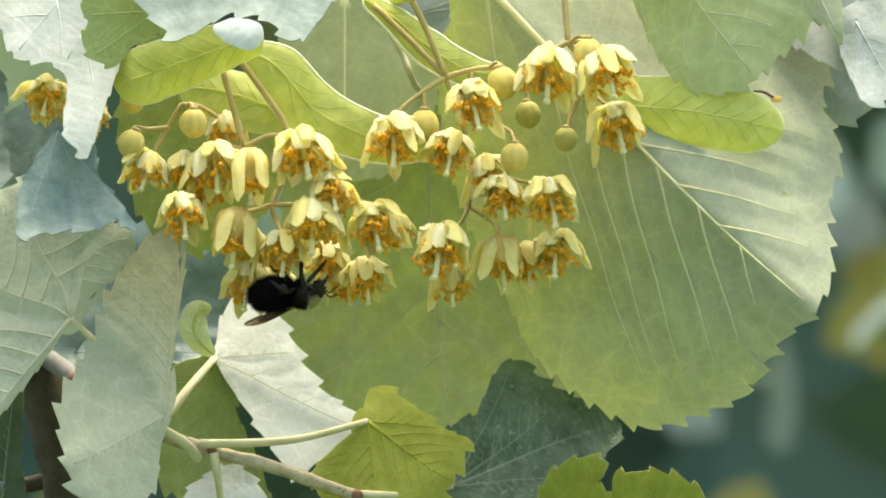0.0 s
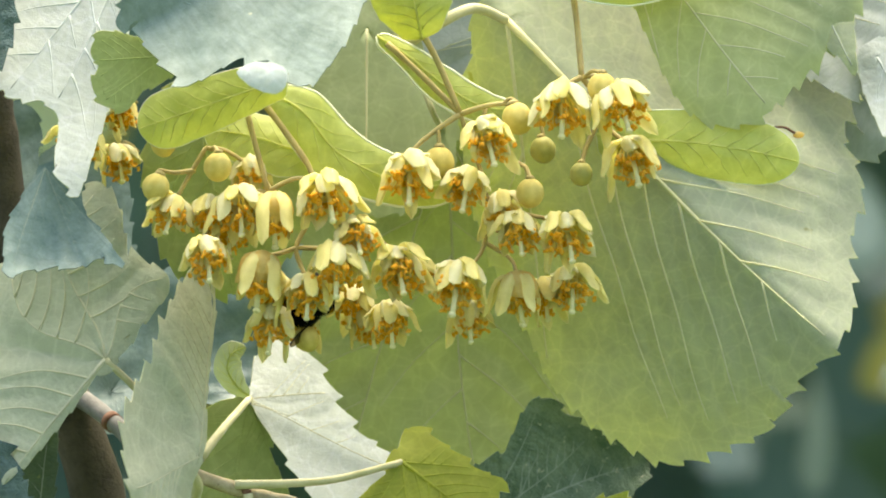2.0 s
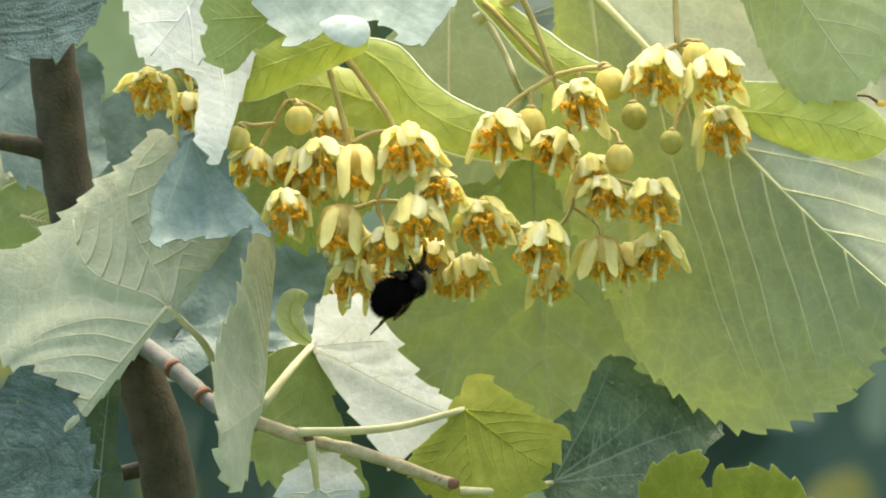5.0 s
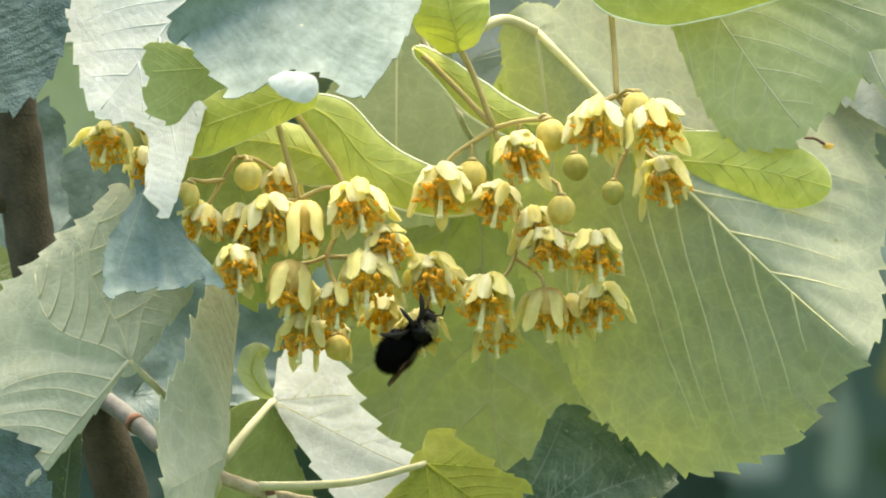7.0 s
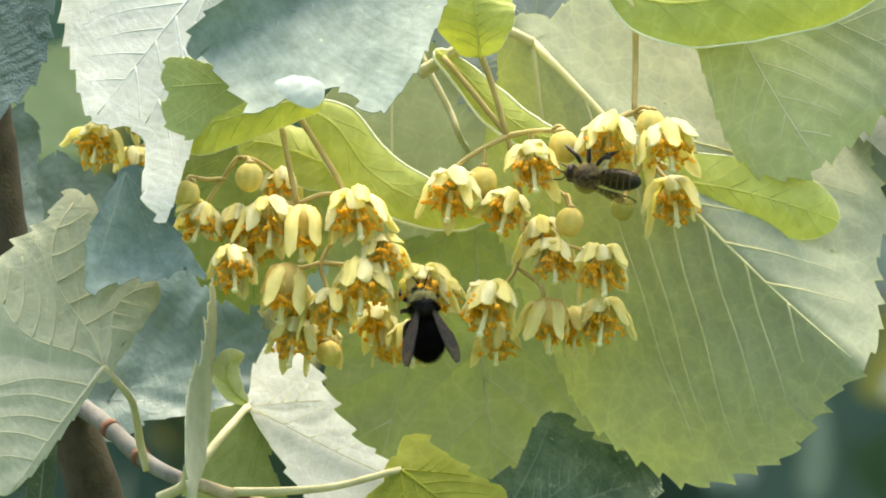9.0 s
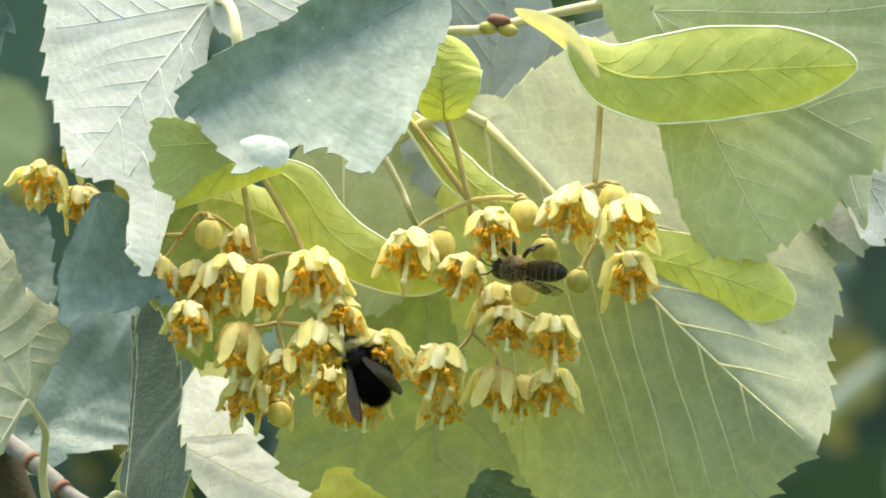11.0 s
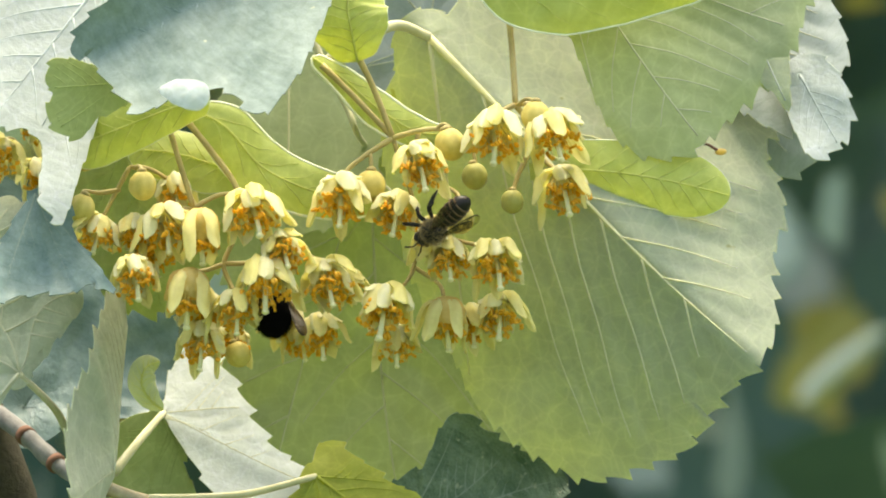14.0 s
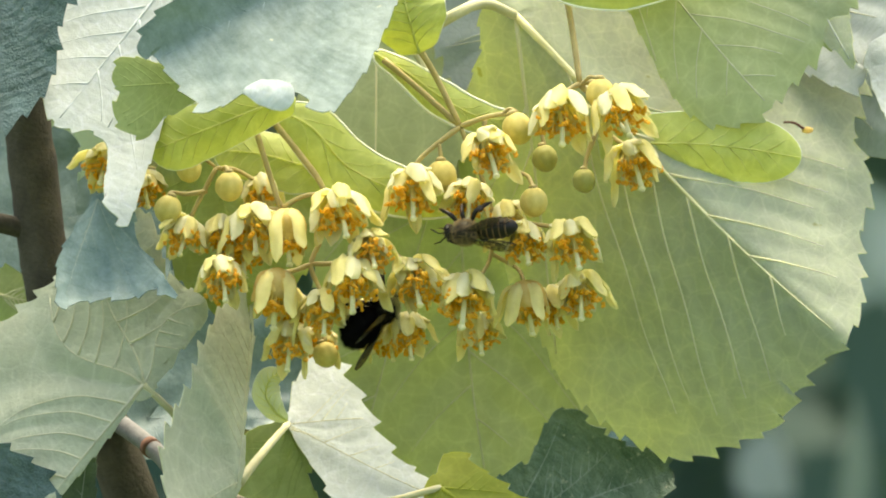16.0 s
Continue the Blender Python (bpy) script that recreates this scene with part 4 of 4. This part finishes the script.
leaf("curled linden leaf showing its blue-green top, sky sheen painted in", (745, -150), ((0, 45), (72, 95), (138, 74), (191, 239), (196, 359), (201, 445), (205, 476), (209, 457), (217, 450), (225, 439), (231, 344), (241, 318), (251, 334), (260, 259), (268, 175), (288, 89)),
     -151, (), depth=-14.0, lean=(0.0, 0.36), fold=-0.58, front=TOP_SKY_SHEEN, back=OLIVE_SHADE, vein_mat=TOP_SKY_SHEEN, top=True, seed=10, spray="curl", pucker=0.6)
leaf("folded-over green linden leaf tip", (392, 112), ((63, 4), (143, 34), (152, 81), (161, 124), (175, 131), (188, 117), (197, 133), (209, 141), (223, 133), (234, 115), (235, 73), (275, 38)),
     -176, (-144,), depth=-14.5, front=OLIVE_SHADE, back=TOP, vein_mat=OLIVE_SHADE, seed=11, veined=0.3, pucker=0.4, spray="curl", lean=(0.3, 0.0))
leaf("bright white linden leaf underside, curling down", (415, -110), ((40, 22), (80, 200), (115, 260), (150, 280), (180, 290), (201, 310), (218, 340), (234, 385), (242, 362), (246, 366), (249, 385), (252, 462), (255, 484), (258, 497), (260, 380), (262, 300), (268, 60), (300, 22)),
     -127, (-170, -114, 118), depth=16.0, lean=(0.15, 0.6), front=WHITE_LIT, back=TOP, vein_mat=WHITE_LIT, seed=12, spray="white", pucker=0.5, teeth=0.7, stalk=((433, -116, 4), (452, -92, -4), (460, -30, -8), (466, 20, 2), (470, 80, 8)), stalk_size=1.4)
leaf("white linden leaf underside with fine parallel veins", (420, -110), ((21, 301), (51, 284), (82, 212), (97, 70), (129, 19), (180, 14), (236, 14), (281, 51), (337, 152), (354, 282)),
     15, (72, 49), depth=6.0, lean=(0.0, 0.5), front=WHITE_LIT, back=TOP, vein_mat=VEIN_WHITE, seed=13, spray="white", side_veins=8)
blue_leaf = leaf("hanging blue-green linden leaf, sky reflection painted on its top", (258, 322), ((8, 33), (90, 8), (221, 19), (237, 80), (241, 133), (250, 197), (253, 222), (262, 209), (276, 192), (288, 201), (297, 198), (304, 222), (306, 243), (308, 199), (310, 156), (311, 116), (317, 90), (349, 59)),
     -104, (-70, -52, -128), depth=-4.0, fold=0.1, wave=3.0, front=TOP_SKY_BLUE, back=SILVER, vein_mat=VEIN_TOP, top=True, seed=14, pucker=1.6, side_veins=6, veined=0.8, spread=26)
leaf("dark blue-green linden leaf top, finely toothed", (-40, -140), ((202, 108), (241, 251), (267, 331), (280, 332), (295, 309), (308, 265), (320, 219), (337, 206), (355, 120)),
     -78, (-53, -94), depth=0.0, lean=(0.0, 0.24), pucker=1.8, side_veins=8, front=TOP_CRINKLE, back=SILVER, vein_mat=TOP_CRINKLE, top=True, seed=15, spray="corner")
broad_leaf = leaf("broad pale linden leaf underside with raised veins", (240, 630), ((5, 22), (43, 81), (47, 163), (55, 185), (77, 184), (88, 290), (93, 313), (107, 267), (115, 257), (137, 244), (154, 267), (168, 328), (182, 335), (198, 305), (212, 285), (222, 290), (229, 297), (233, 240), (236, 120), (240, 29)),
     -129, (95, 138, 55), depth=4.0, lean=(-0.15, 0.28), fold=0.1, front=SILVER, back=TOP, vein_mat=VEIN_SOFT, seed=16, side_veins=5, pucker=1.6, veined=1.1, arch=20.0, spread=66, curl=5.0, stalk=((292, 680, 6), (315, 712, 9), (338, 768, 13), (354, 814, 14)))
narrow_leaf = leaf("narrow folded linden leaf, grey-green underside", (405, 803), ((17, 10), (82, 84), (83, 319), (84, 244), (87, 325), (96, 310), (101, 288), (109, 257), (117, 228), (129, 196), (139, 172), (158, 170), (176, 183), (194, 191), (209, 199), (225, 210), (264, 128), (267, 47), (295, 17)),
     85, (-150,), depth=2.0, lean=(0.1, 0.5), front=SILVER, back=TOP, vein_mat=VEIN_SOFT, seed=17, veined=0.6, pucker=1.4, side_veins=8, spread=34, curl=-3.0, stalk=((398, 818, 4), (412, 828, 4), (450, 846, 5), (487, 872, 9)), stalk_size=1.2)
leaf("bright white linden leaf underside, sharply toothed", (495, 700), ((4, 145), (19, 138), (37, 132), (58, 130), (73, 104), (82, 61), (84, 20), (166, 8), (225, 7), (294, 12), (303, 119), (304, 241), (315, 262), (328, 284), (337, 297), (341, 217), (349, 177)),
     -65, (4, -26), depth=34.0, lean=(0.1, 0.74), front=WHITE_LIT, back=TOP, vein_mat=VEIN_WHITE, teeth=1.5, seed=18, pucker=1.1, veined=0.5, side_veins=4, stalk=((450, 752, 18), (408, 806, 10)), stalk_size=1.05)
leaf("shaded half of the white toothed linden leaf, shade painted olive-green", (492, 704), ((27, 9), (60, 16), (165, 23), (191, 73), (219, 121), (249, 242), (267, 266), (292, 287), (294, 94)),
     -66, (-102, -134), depth=35.0, front=OLIVE_SHADE, back=TOP, vein_mat=OLIVE_SHADE, seed=19, pucker=0.4)
leaf("yellow-green sunlit linden leaf with toothed rim", (765, 812), ((7, 101), (30, 75), (76, 62), (108, 23), (216, 31), (223, 137), (241, 157), (278, 170), (308, 187), (335, 183), (350, 183), (353, 141)),
     -35, (-84, -5, -120), depth=20.0, lean=(0.0, 0.5), front=LIME, back=TOP, vein_mat=LIME, seed=21, stalk=((650, 842, 14), (560, 850, 10), (470, 852, 9)))
leaf("dark green linden leaf top with pale midrib", (909, 930), ((6, 242), (12, 287), (18, 325), (24, 324), (38, 269), (52, 252), (60, 260), (68, 241), (72, 136), (218, 24), (309, 65), (345, 156)),
     20, (64, 39, 3), depth=38.0, lean=(0.1, 0.3), fold=-0.35, pucker=1.4, side_veins=9, front=TOP_SHEEN_STREAKS, back=SILVER, vein_mat=VEIN_TOP, veined=1.8, teeth=0.8, top=True, seed=22, spray="low", stalk=((830, 946, 16), (745, 945, 13)))
leaf("lime-green linden leaf tip with toothed rim", (1120, 980), ((0, 70), (50, 78), (54, 111), (79, 102), (111, 85), (162, 63), (270, 60)),
     60, (), depth=30.0, front=LIME, back=TOP, vein_mat=LIME, seed=23, spray="low")
leaf("lime-green linden leaf tip with toothed rim", (1275, 1000), ((0, 90), (39, 96), (68, 92), (105, 98), (130, 116), (155, 94), (274, 70)),
     99, (), depth=30.0, front=LIME, back=TOP, vein_mat=LIME, seed=24, spray="low")
leaf("smooth blue-green linden leaf top in the shade, sky light painted in", (250, 690), ((0, 275), (18, 299), (39, 320), (55, 298), (68, 238), (78, 174), (106, 93), (326, 72), (352, 151)),
     29, (), depth=47.0, lean=(0.0, 0.42), front=TOP_SKY_SMOOTH, back=SILVER, vein_mat=TOP_SKY_SMOOTH, veined=0.4, top=True, seed=25, pucker=1.3, wave=2.5)
leaf("blue-green linden leaf top with pale speckles", (-70, 960), ((0, 170), (33, 200), (53, 218), (77, 226), (87, 180), (263, 81), (339, 139)),
     35, (76,), depth=0.0, lean=(0.0, 0.1), pucker=1.3, side_veins=7, front=TOP_CRINKLE, back=SILVER, vein_mat=TOP_CRINKLE, top=True, seed=26)
leaf("dark green linden leaf top in deep shade", (115, 980), ((0, 45), (70, 96), (77, 184), (83, 292), (94, 221), (111, 85)),
     83, (), depth=26.0, front=TOP, back=SILVER, vein_mat=VEIN_TOP, top=True, seed=27)
leaf("blue-green linden leaf behind the branch", (20, 330), ((11, 102), (32, 123), (47, 158), (61, 177), (75, 155), (100, 112), (180, 80), (257, 92), (305, 122), (337, 125)),
     16, (), depth=52.0, lean=(0.0, 0.35), front=TOP_SKY_BLUE, back=SILVER, vein_mat=TOP_SKY_BLUE, top=True, seed=28)
leaf("dark olive linden leaf behind the flower cluster", (420, 225), ((17, 84), (189, 91), (213, 121), (234, 154), (261, 268), (279, 309), (299, 291), (321, 245), (339, 182)),
     -79, (-112, -42), depth=20.0, front=OLIVE_SHADE, back=TOP, vein_mat=OLIVE_SHADE, seed=29, spray="left")
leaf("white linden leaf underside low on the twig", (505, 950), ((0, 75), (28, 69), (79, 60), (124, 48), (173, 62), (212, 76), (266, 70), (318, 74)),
     -86, (-144, -34), depth=13.0, lean=(0, 0.4), stalk=((500, 908, 9), (493, 868, 9)), front=WHITE_LIT, back=TOP, vein_mat=VEIN_WHITE, seed=30)
leaf("olive leaf behind the branch, blurred", (-20, 470), ((9, 61), (59, 58), (207, 67), (270, 70), (321, 64)),
     -11, (), depth=60.0, front=OLIVE_SHADE, back=TOP, vein_mat=VEIN, seed=31)
leaf("blue-green linden leaf top beyond the grey branch", (-70, 260), ((30, 81), (54, 136), (70, 149), (112, 108), (214, 72), (276, 100), (326, 72)),
     49, (), depth=60.0, lean=(0.0, 0.3), front=TOP_SKY_BLUE, back=SILVER, vein_mat=TOP_SKY_BLUE, top=True, seed=32)
leaf("pale silvery linden leaf beside the branch", (-40, 400), ((11, 102), (43, 81), (112, 54), (180, 70), (248, 54), (321, 64), (347, 92)),
     0, (), depth=64.0, lean=(0.0, 0.3), front=SILVER, back=TOP, vein_mat=VEIN_WHITE, seed=33)
leaf("blue-green linden leaf beyond the side flower, blurred", (200, 470), ((39, 110), (66, 181), (86, 196), (99, 223), (109, 226), (127, 151), (193, 92), (256, 41), (346, 82)),
     103, (69, 122), depth=62.0, lean=(0.0, 0.32), front=TOP_SKY_BLUE, back=SILVER, vein_mat=TOP_SKY_BLUE, top=True, seed=34)
leaf("yellow-olive linden leaf beyond the side flower, blurred", (165, 150), ((37, 160), (80, 140), (111, 136), (165, 182), (193, 200), (226, 182), (260, 194), (293, 178), (343, 170)),
     -61, (), depth=900.0, front=OLIVE_GREY, back=TOP, vein_mat=OLIVE_GREY, seed=35)
leaf("pale silvery linden leaf with smooth wavy rim", (1430, -230), ((4, 218), (25, 233), (100, 173), (145, 122), (225, 113), (260, 173), (272, 240), (283, 308), (290, 383), (292, 416), (295, 375), (303, 281), (325, 217)),
     -68, (-10,), depth=24.0, lean=(0.0, 0.25), front=PALE, back=TOP, vein_mat=VEIN_WHITE, seed=36, veined=0.8, teeth=0.5, spray="right")


# ---- bees ----
def fur(chunks_at, count, length, seed, keep=None):
    """Short hairs on an egg-shaped body: chunks_at gives centre and radii."""
    rnd = random.Random(seed)
    c, rx, ry, rz = chunks_at
    out_v, out_f = [], []
    while count > 0:
        a, z = rnd.uniform(0, 2 * math.pi), rnd.uniform(-1, 1)
        s = math.sqrt(1 - z * z)
        nrm = Vector((s * math.cos(a), s * math.sin(a), z))
        p = Vector(c) + Vector((nrm.x * rx, nrm.y * ry, nrm.z * rz))
        if keep and not keep(p):
            continue
        count -= 1
        d = (nrm + Vector((-0.5, 0, 0)) + Vector((rnd.gauss(0, 0.3), rnd.gauss(0, 0.3), rnd.gauss(0, 0.3)))).normalized()
        side = d.orthogonal().normalized() * 0.000035
        o = len(out_v)
        other = d.cross(side)
        out_v += [p + side, p - side * 0.5 + other * 0.87, p - side * 0.5 - other * 0.87, p + d * length * rnd.uniform(0.6, 1.2)]
        out_f += [(o, o + 1, o + 3), (o + 1, o + 2, o + 3), (o + 2, o, o + 3)]
    return out_v, out_f


def wing_data(length, width, sweep):
    verts, faces = [], []
    n = 12
    for i in range(n + 1):
        t = i / n
        w = width * (math.sin(math.pi * min(1, 0.08 + 0.9 * t)) ** 0.6) * (0.35 + 0.65 * t)
        x = -length * t
        verts += [(x, sweep * t * length - w * 0.3, 0.0003 * math.sin(6 * t)), (x, sweep * t * length + w * 0.2, 0.0002), (x, sweep * t * length + w * 0.7, -0.0002 * math.sin(6 * t))]
    for i in range(n):
        for k in range(2):
            a = i * 3 + k
            faces.append((a, a + 1, a + 4, a + 3))
    return verts, faces


def bee(name, label, scale, honey):
    """A bee that faces +x with its back up (+z); its middle is the origin."""
    ob = thing(name, (0, 0, 1.6), label, "bee")
    s = scale * MM
    P = lambda *p: Vector(p) * s
    coat = FUR_TAN if honey else FUR_BLACK
    # thorax
    th = part("thorax", mesh_of("thorax", *ball_data(2.4 * s, 2.2 * s, 2.2 * s, P(1.6, 0, 0.4), 12, 18), SHELL), ob)
    part("fur", mesh_of("fur", *fur((P(1.6, 0, 0.4), 2.4 * s, 2.2 * s, 2.2 * s), 1900, (0.7 if honey else 0.85) * s, 5,
                                    None if honey else (lambda p: p.x < 2.2 * s)), coat), th)
    if not honey:
        part("collar", mesh_of("collar", *fur((P(1.9, 0, 0.45), 2.4 * s, 2.25 * s, 2.25 * s), 900, 0.9 * s, 6, lambda p: p.x > 2.6 * s and p.z > 0.1 * s), FUR_YELLOW), th, "yellow hair collar")
    # abdomen
    if honey:
        ab = part("abdomen", mesh_of("abdomen", *ball_data(4.0 * s, 2.0 * s, 1.9 * s, P(-4.2, 0, 0), 14, 20,), SHELL), ob, "dark abdomen with pale bands")
        for i in range(5):
            x = -1.6 - i * 1.15
            q = math.sqrt(max(0.05, 1 - ((x + 4.2) / 4.0) ** 2))
            ring = []
            for k in range(24):
                a = 2 * math.pi * k / 24
                ring.append(P(x, 2.02 * q * math.cos(a), 1.92 * q * math.sin(a)))
            ring.append(ring[0])
            part("band", mesh_of("band", *tube_data(ring, 0.16 * s, 6, False), SHELL_BROWN), ab, "pale brown hair band")
    else:
        ab = part("abdomen", mesh_of("abdomen", *ball_data(3.7 * s, 2.8 * s, 2.7 * s, P(-3.5, 0, -0.3), 14, 20), FUR_BLACK), ob)
        part("fur", mesh_of("fur", *fur((P(-3.5, 0, -0.3), 3.7 * s, 2.8 * s, 2.7 * s), 5200, 1.05 * s, 7), FUR_BLACK), ab)
    # head
    hd = part("head", mesh_of("head", *ball_data(1.1 * s, 1.5 * s, 1.5 * s, P(4.5, 0, -0.2), 10, 14), SHELL), ob)
    part("fur", mesh_of("fur", *fur((P(4.5, 0, -0.2), 1.1 * s, 1.5 * s, 1.5 * s), 260, 0.5 * s, 9), coat), hd)
    for y in (-1, 1):
        part("eye", mesh_of("eye", *ball_data(0.65 * s, 0.4 * s, 1.0 * s, P(4.7, 1.25 * y, 0), 8, 10), SHELL), hd, "glossy dark eye")
        part("antenna", mesh_of("antenna", *tube_data([P(5.3, 0.4 * y, 0.5), P(6.2, 0.9 * y, 1.3), P(7.6, 1.6 * y, 0.6)], 0.13 * s, 6), SHELL), hd)
    part("tongue", mesh_of("tongue", *tube_data([P(5.2, 0, -1.2), P(6.3, 0, -2.0), P(7.3, 0, -2.2)], [0.22 * s, 0.14 * s, 0.06 * s], 6), SHELL_BROWN), hd)
    # wings
    for y in (-1, 1):
        for k, (ln, wd, back) in enumerate(((9.0, 2.9, 0.16), (6.2, 2.4, 0.28)) if honey else ((10.4, 3.0, 0.16), (7.2, 2.5, 0.28))):
            v, f = wing_data(ln * s, wd * s, back)
            m = Matrix.Translation(P(1.2 - 0.7 * k, 1.1 * y, 1.9 - 0.25 * k)) @ Matrix.Rotation(radians((-1 if honey else -9) * y), 4, "Z") @ Matrix.Rotation(radians(6 * y), 4, "X") @ Matrix.Rotation(radians(2), 4, "Y") @ Matrix.Diagonal((1, y, 1, 1))
            part("wing", mesh_of("wing", v, f, WING_CLEAR if honey else WING), ob, "see-through wing" if honey else "smoky see-through wing", m)
            edge = [Vector((-ln * s * t / 8, back * t / 8 * ln * s - wd * s * 0.3 * (0.35 + 0.65 * t / 8) * math.sin(math.pi * min(1, 0.08 + 0.9 * t / 8)) ** 0.6, 0.00004)) for t in range(9)]
            part("wing_vein", mesh_of("wing_vein", *tube_data(edge, 0.09 * s, 5), SHELL), ob, m=m)
    # legs, three joints each
    for y in (-1, 1):
        for k, (x, fx, fz) in enumerate(((2.8, 3.2, -2.6), (1.6, 0.6, -3.4), (0.4, -3.2, -3.0))):
            hip, knee = P(x, 1.1 * y, -1.2), P(x + fx * 0.35, 2.9 * y, -1.4 - 0.2 * k)
            heel, toe = P(x + fx * 0.8, 3.2 * y, fz), P(x + fx * 1.15, 3.0 * y, fz - 1.3)
            leg = part("leg", mesh_of("leg", *tube_data(smooth_line([hip, knee, heel, toe], 4), [q * s for q in (0.3, .36, .4, .42, .42, .38, .36, .36, .38, .36, .28, .2, .12)], 7), SHELL), ob)
            if k == 2:
                part("pollen_basket", mesh_of("pollen_basket", *ball_data(0.8 * s, 0.35 * s, 1.0 * s, (knee + heel) / 2, 6, 8), SHELL), leg)
    return ob


bumblebee = bee("bumblebee", "black furry bumblebee with a yellow collar on the flowers", 1.04, False)
honeybee = bee("honeybee", "brown honeybee with banded abdomen at the blossom", 0.98, True)
# seconds, across and down in the view, depth, heading in degrees (0 right, 90 up), roll about its own length, tip of the head towards the eye
BUMBLE = (
    (0.0, 498, 522, -8, 8, 205, 0), (0.5, 588, 500, -8, 58, 178, 0), (1.0, 655, 485, -8, 42, 180, 0), (1.5, 676, 552, -3, 60, 130, 50),
    (2.0, 548, 540, 3, 30, 150, 50), (2.5, 662, 558, -1, 30, 150, 45), (3.0, 702, 540, -4, 72, 150, 20), (3.5, 632, 493, -4, 40, 190, 50),
    (4.0, 664, 498, -4, 40, 190, 50), (6.5, 757, 560, -8, 48, 180, 0), (7.0, 716, 612, -8, 48, 182, 0), (7.5, 738, 636, -8, 62, 140, 0),
    (8.0, 732, 606, -9, 74, 122, 10), (10.5, 750, 556, -9, 120, 75, 15), (11.0, 648, 664, -9, 120, 75, 15), (11.5, 448, 690, -9, 130, 75, 20),
    (12.0, 418, 642, -9, 128, 75, 20), (12.5, 566, 690, -4, 115, 90, 50), (13.0, 583, 538, 1, 100, 100, 50), (13.5, 572, 582, 1, 100, 110, 50),
    (14.0, 485, 548, 1, 90, 120, 50), (14.5, 600, 474, 1, 80, 130, 50), (15.0, 642, 453, -2, 75, 140, 50), (15.5, 672, 492, -2, 62, 150, 40),
    (16.0, 652, 570, -2, 48, 160, 25))
HONEY = (
    (0.0, 1500, -700, -30, 200, 30, 0), (6.5, 1400, -600, -30, 210, 30, 0), (7.0, 1250, -350, -30, 215, 30, 0), (7.5, 1000, 146, -12, 140, 30, 0), (8.0, 1018, 306, -10, 172, 35, 0),
    (10.5, 1075, 322, -9, 170, 60, 10), (11.0, 945, 478, -9, 175, 60, 10), (11.5, 740, 516, -9, 184, 60, 10), (12.0, 690, 460, -9, 206, 70, 10),
    (12.5, 856, 572, -9, 212, 70, 15), (13.0, 888, 380, -9, 236, 60, 20), (13.5, 858, 474, -8, 258, 60, 50), (14.0, 790, 386, -9, 222, 60, 30),
    (14.5, 898, 326, -8, 240, 60, 45), (15.0, 915, 314, -8, 252, 60, 45), (15.5, 908, 346, -9, 208, 60, 25), (16.0, 858, 406, -9, 186, 60, 15))


# ---- motion of all that the air and the wings carry ----
def bee_rows(rows):
    out = []
    for t, h, v, d, heading, roll, tip in rows:
        x, y = np.interp(t, TIMES, HAND_X), np.interp(t, TIMES, HAND_Y)
        turn = Matrix.Rotation(radians(-heading), 4, "Y") @ Matrix.Rotation(radians(tip), 4, "Z") @ Matrix.Rotation(radians(roll), 4, "X")
        out.append((t, Matrix.Translation(at(h - x, v - y, d)) @ turn @ Matrix.Translation((0.0020, 0, 0))))
    return out


def motions():
    for ob in list(scene.objects):
        spray = ob.get("spray")
        if ob.parent or not spray:
            continue
        xs, ys, swing, pivot = SPRAYS[spray]
        rest, p = ob.matrix_basis.copy(), at(*pivot)
        rows = []
        for t, x, y, a, hx, hy in zip(TIMES, xs, ys, swing, HAND_X, HAND_Y):
            move = Matrix.Translation(((x - hx) * 1e-4, 0, (hy - y) * 1e-4))
            rows.append((t, move @ Matrix.Translation(p) @ Matrix.Rotation(radians(a), 4, "Y") @ Matrix.Translation(-p) @ rest))
        walk(ob, rows)
    # leaves that the gust turns about their stalks, midribs or hinges
    rest = blue_leaf.matrix_basis.copy()
    walk(blue_leaf, [(t, Matrix.Translation(((x - hx) * 1e-4, 0, (hy - y) * 1e-4)) @ rest @ Matrix.Rotation(radians(a), 4, "X"))
                     for t, x, y, a, hx, hy in zip(TIMES, BLUE_X, BLUE_Y, BLUE_TURN, HAND_X, HAND_Y)])
    for ob, axis, turns in (
            (narrow_leaf, (0.087, 0.507, 0.996), ((0, 12, 0), (0.5, 20, 0), (1, 30, 0), (1.5, 42, 0), (2, 45, 0), (2.5, 58, 0), (3, 64, 0), (3.5, 67, 0), (4, 66, 0), (6.5, 58, 0), (7, 53, 0), (7.5, 48, 0), (8, 45, 0),
             (8.9, 75, 10), (9.7, 120, 28), (10.5, 165, 40), (11, 125, 10), (11.5, 75, 0), (12, 58, 0), (12.5, 55, 0), (13.5, 67, 0), (14.5, 59, 0), (15, 54, 0), (16, 46, 0))),
            (broad_leaf, (0, 0, 1), ((0, 0, 0), (8, 0, 0), (9.5, 34, 0), (10.5, 52, 0), (11, 36, 0), (12, 7, 0), (12.5, 0, 0), (16, 0, 0)))):
        rest = ob.matrix_basis.copy()
        walk(ob, [(t, Matrix.Translation((dx * 1e-4, 0, 0)) @ rest @ Matrix.Rotation(radians(a), 4, Vector(axis))) for t, a, dx in turns])
    walk(bumblebee, bee_rows(BUMBLE))
    walk(honeybee, bee_rows(HONEY))


motions()
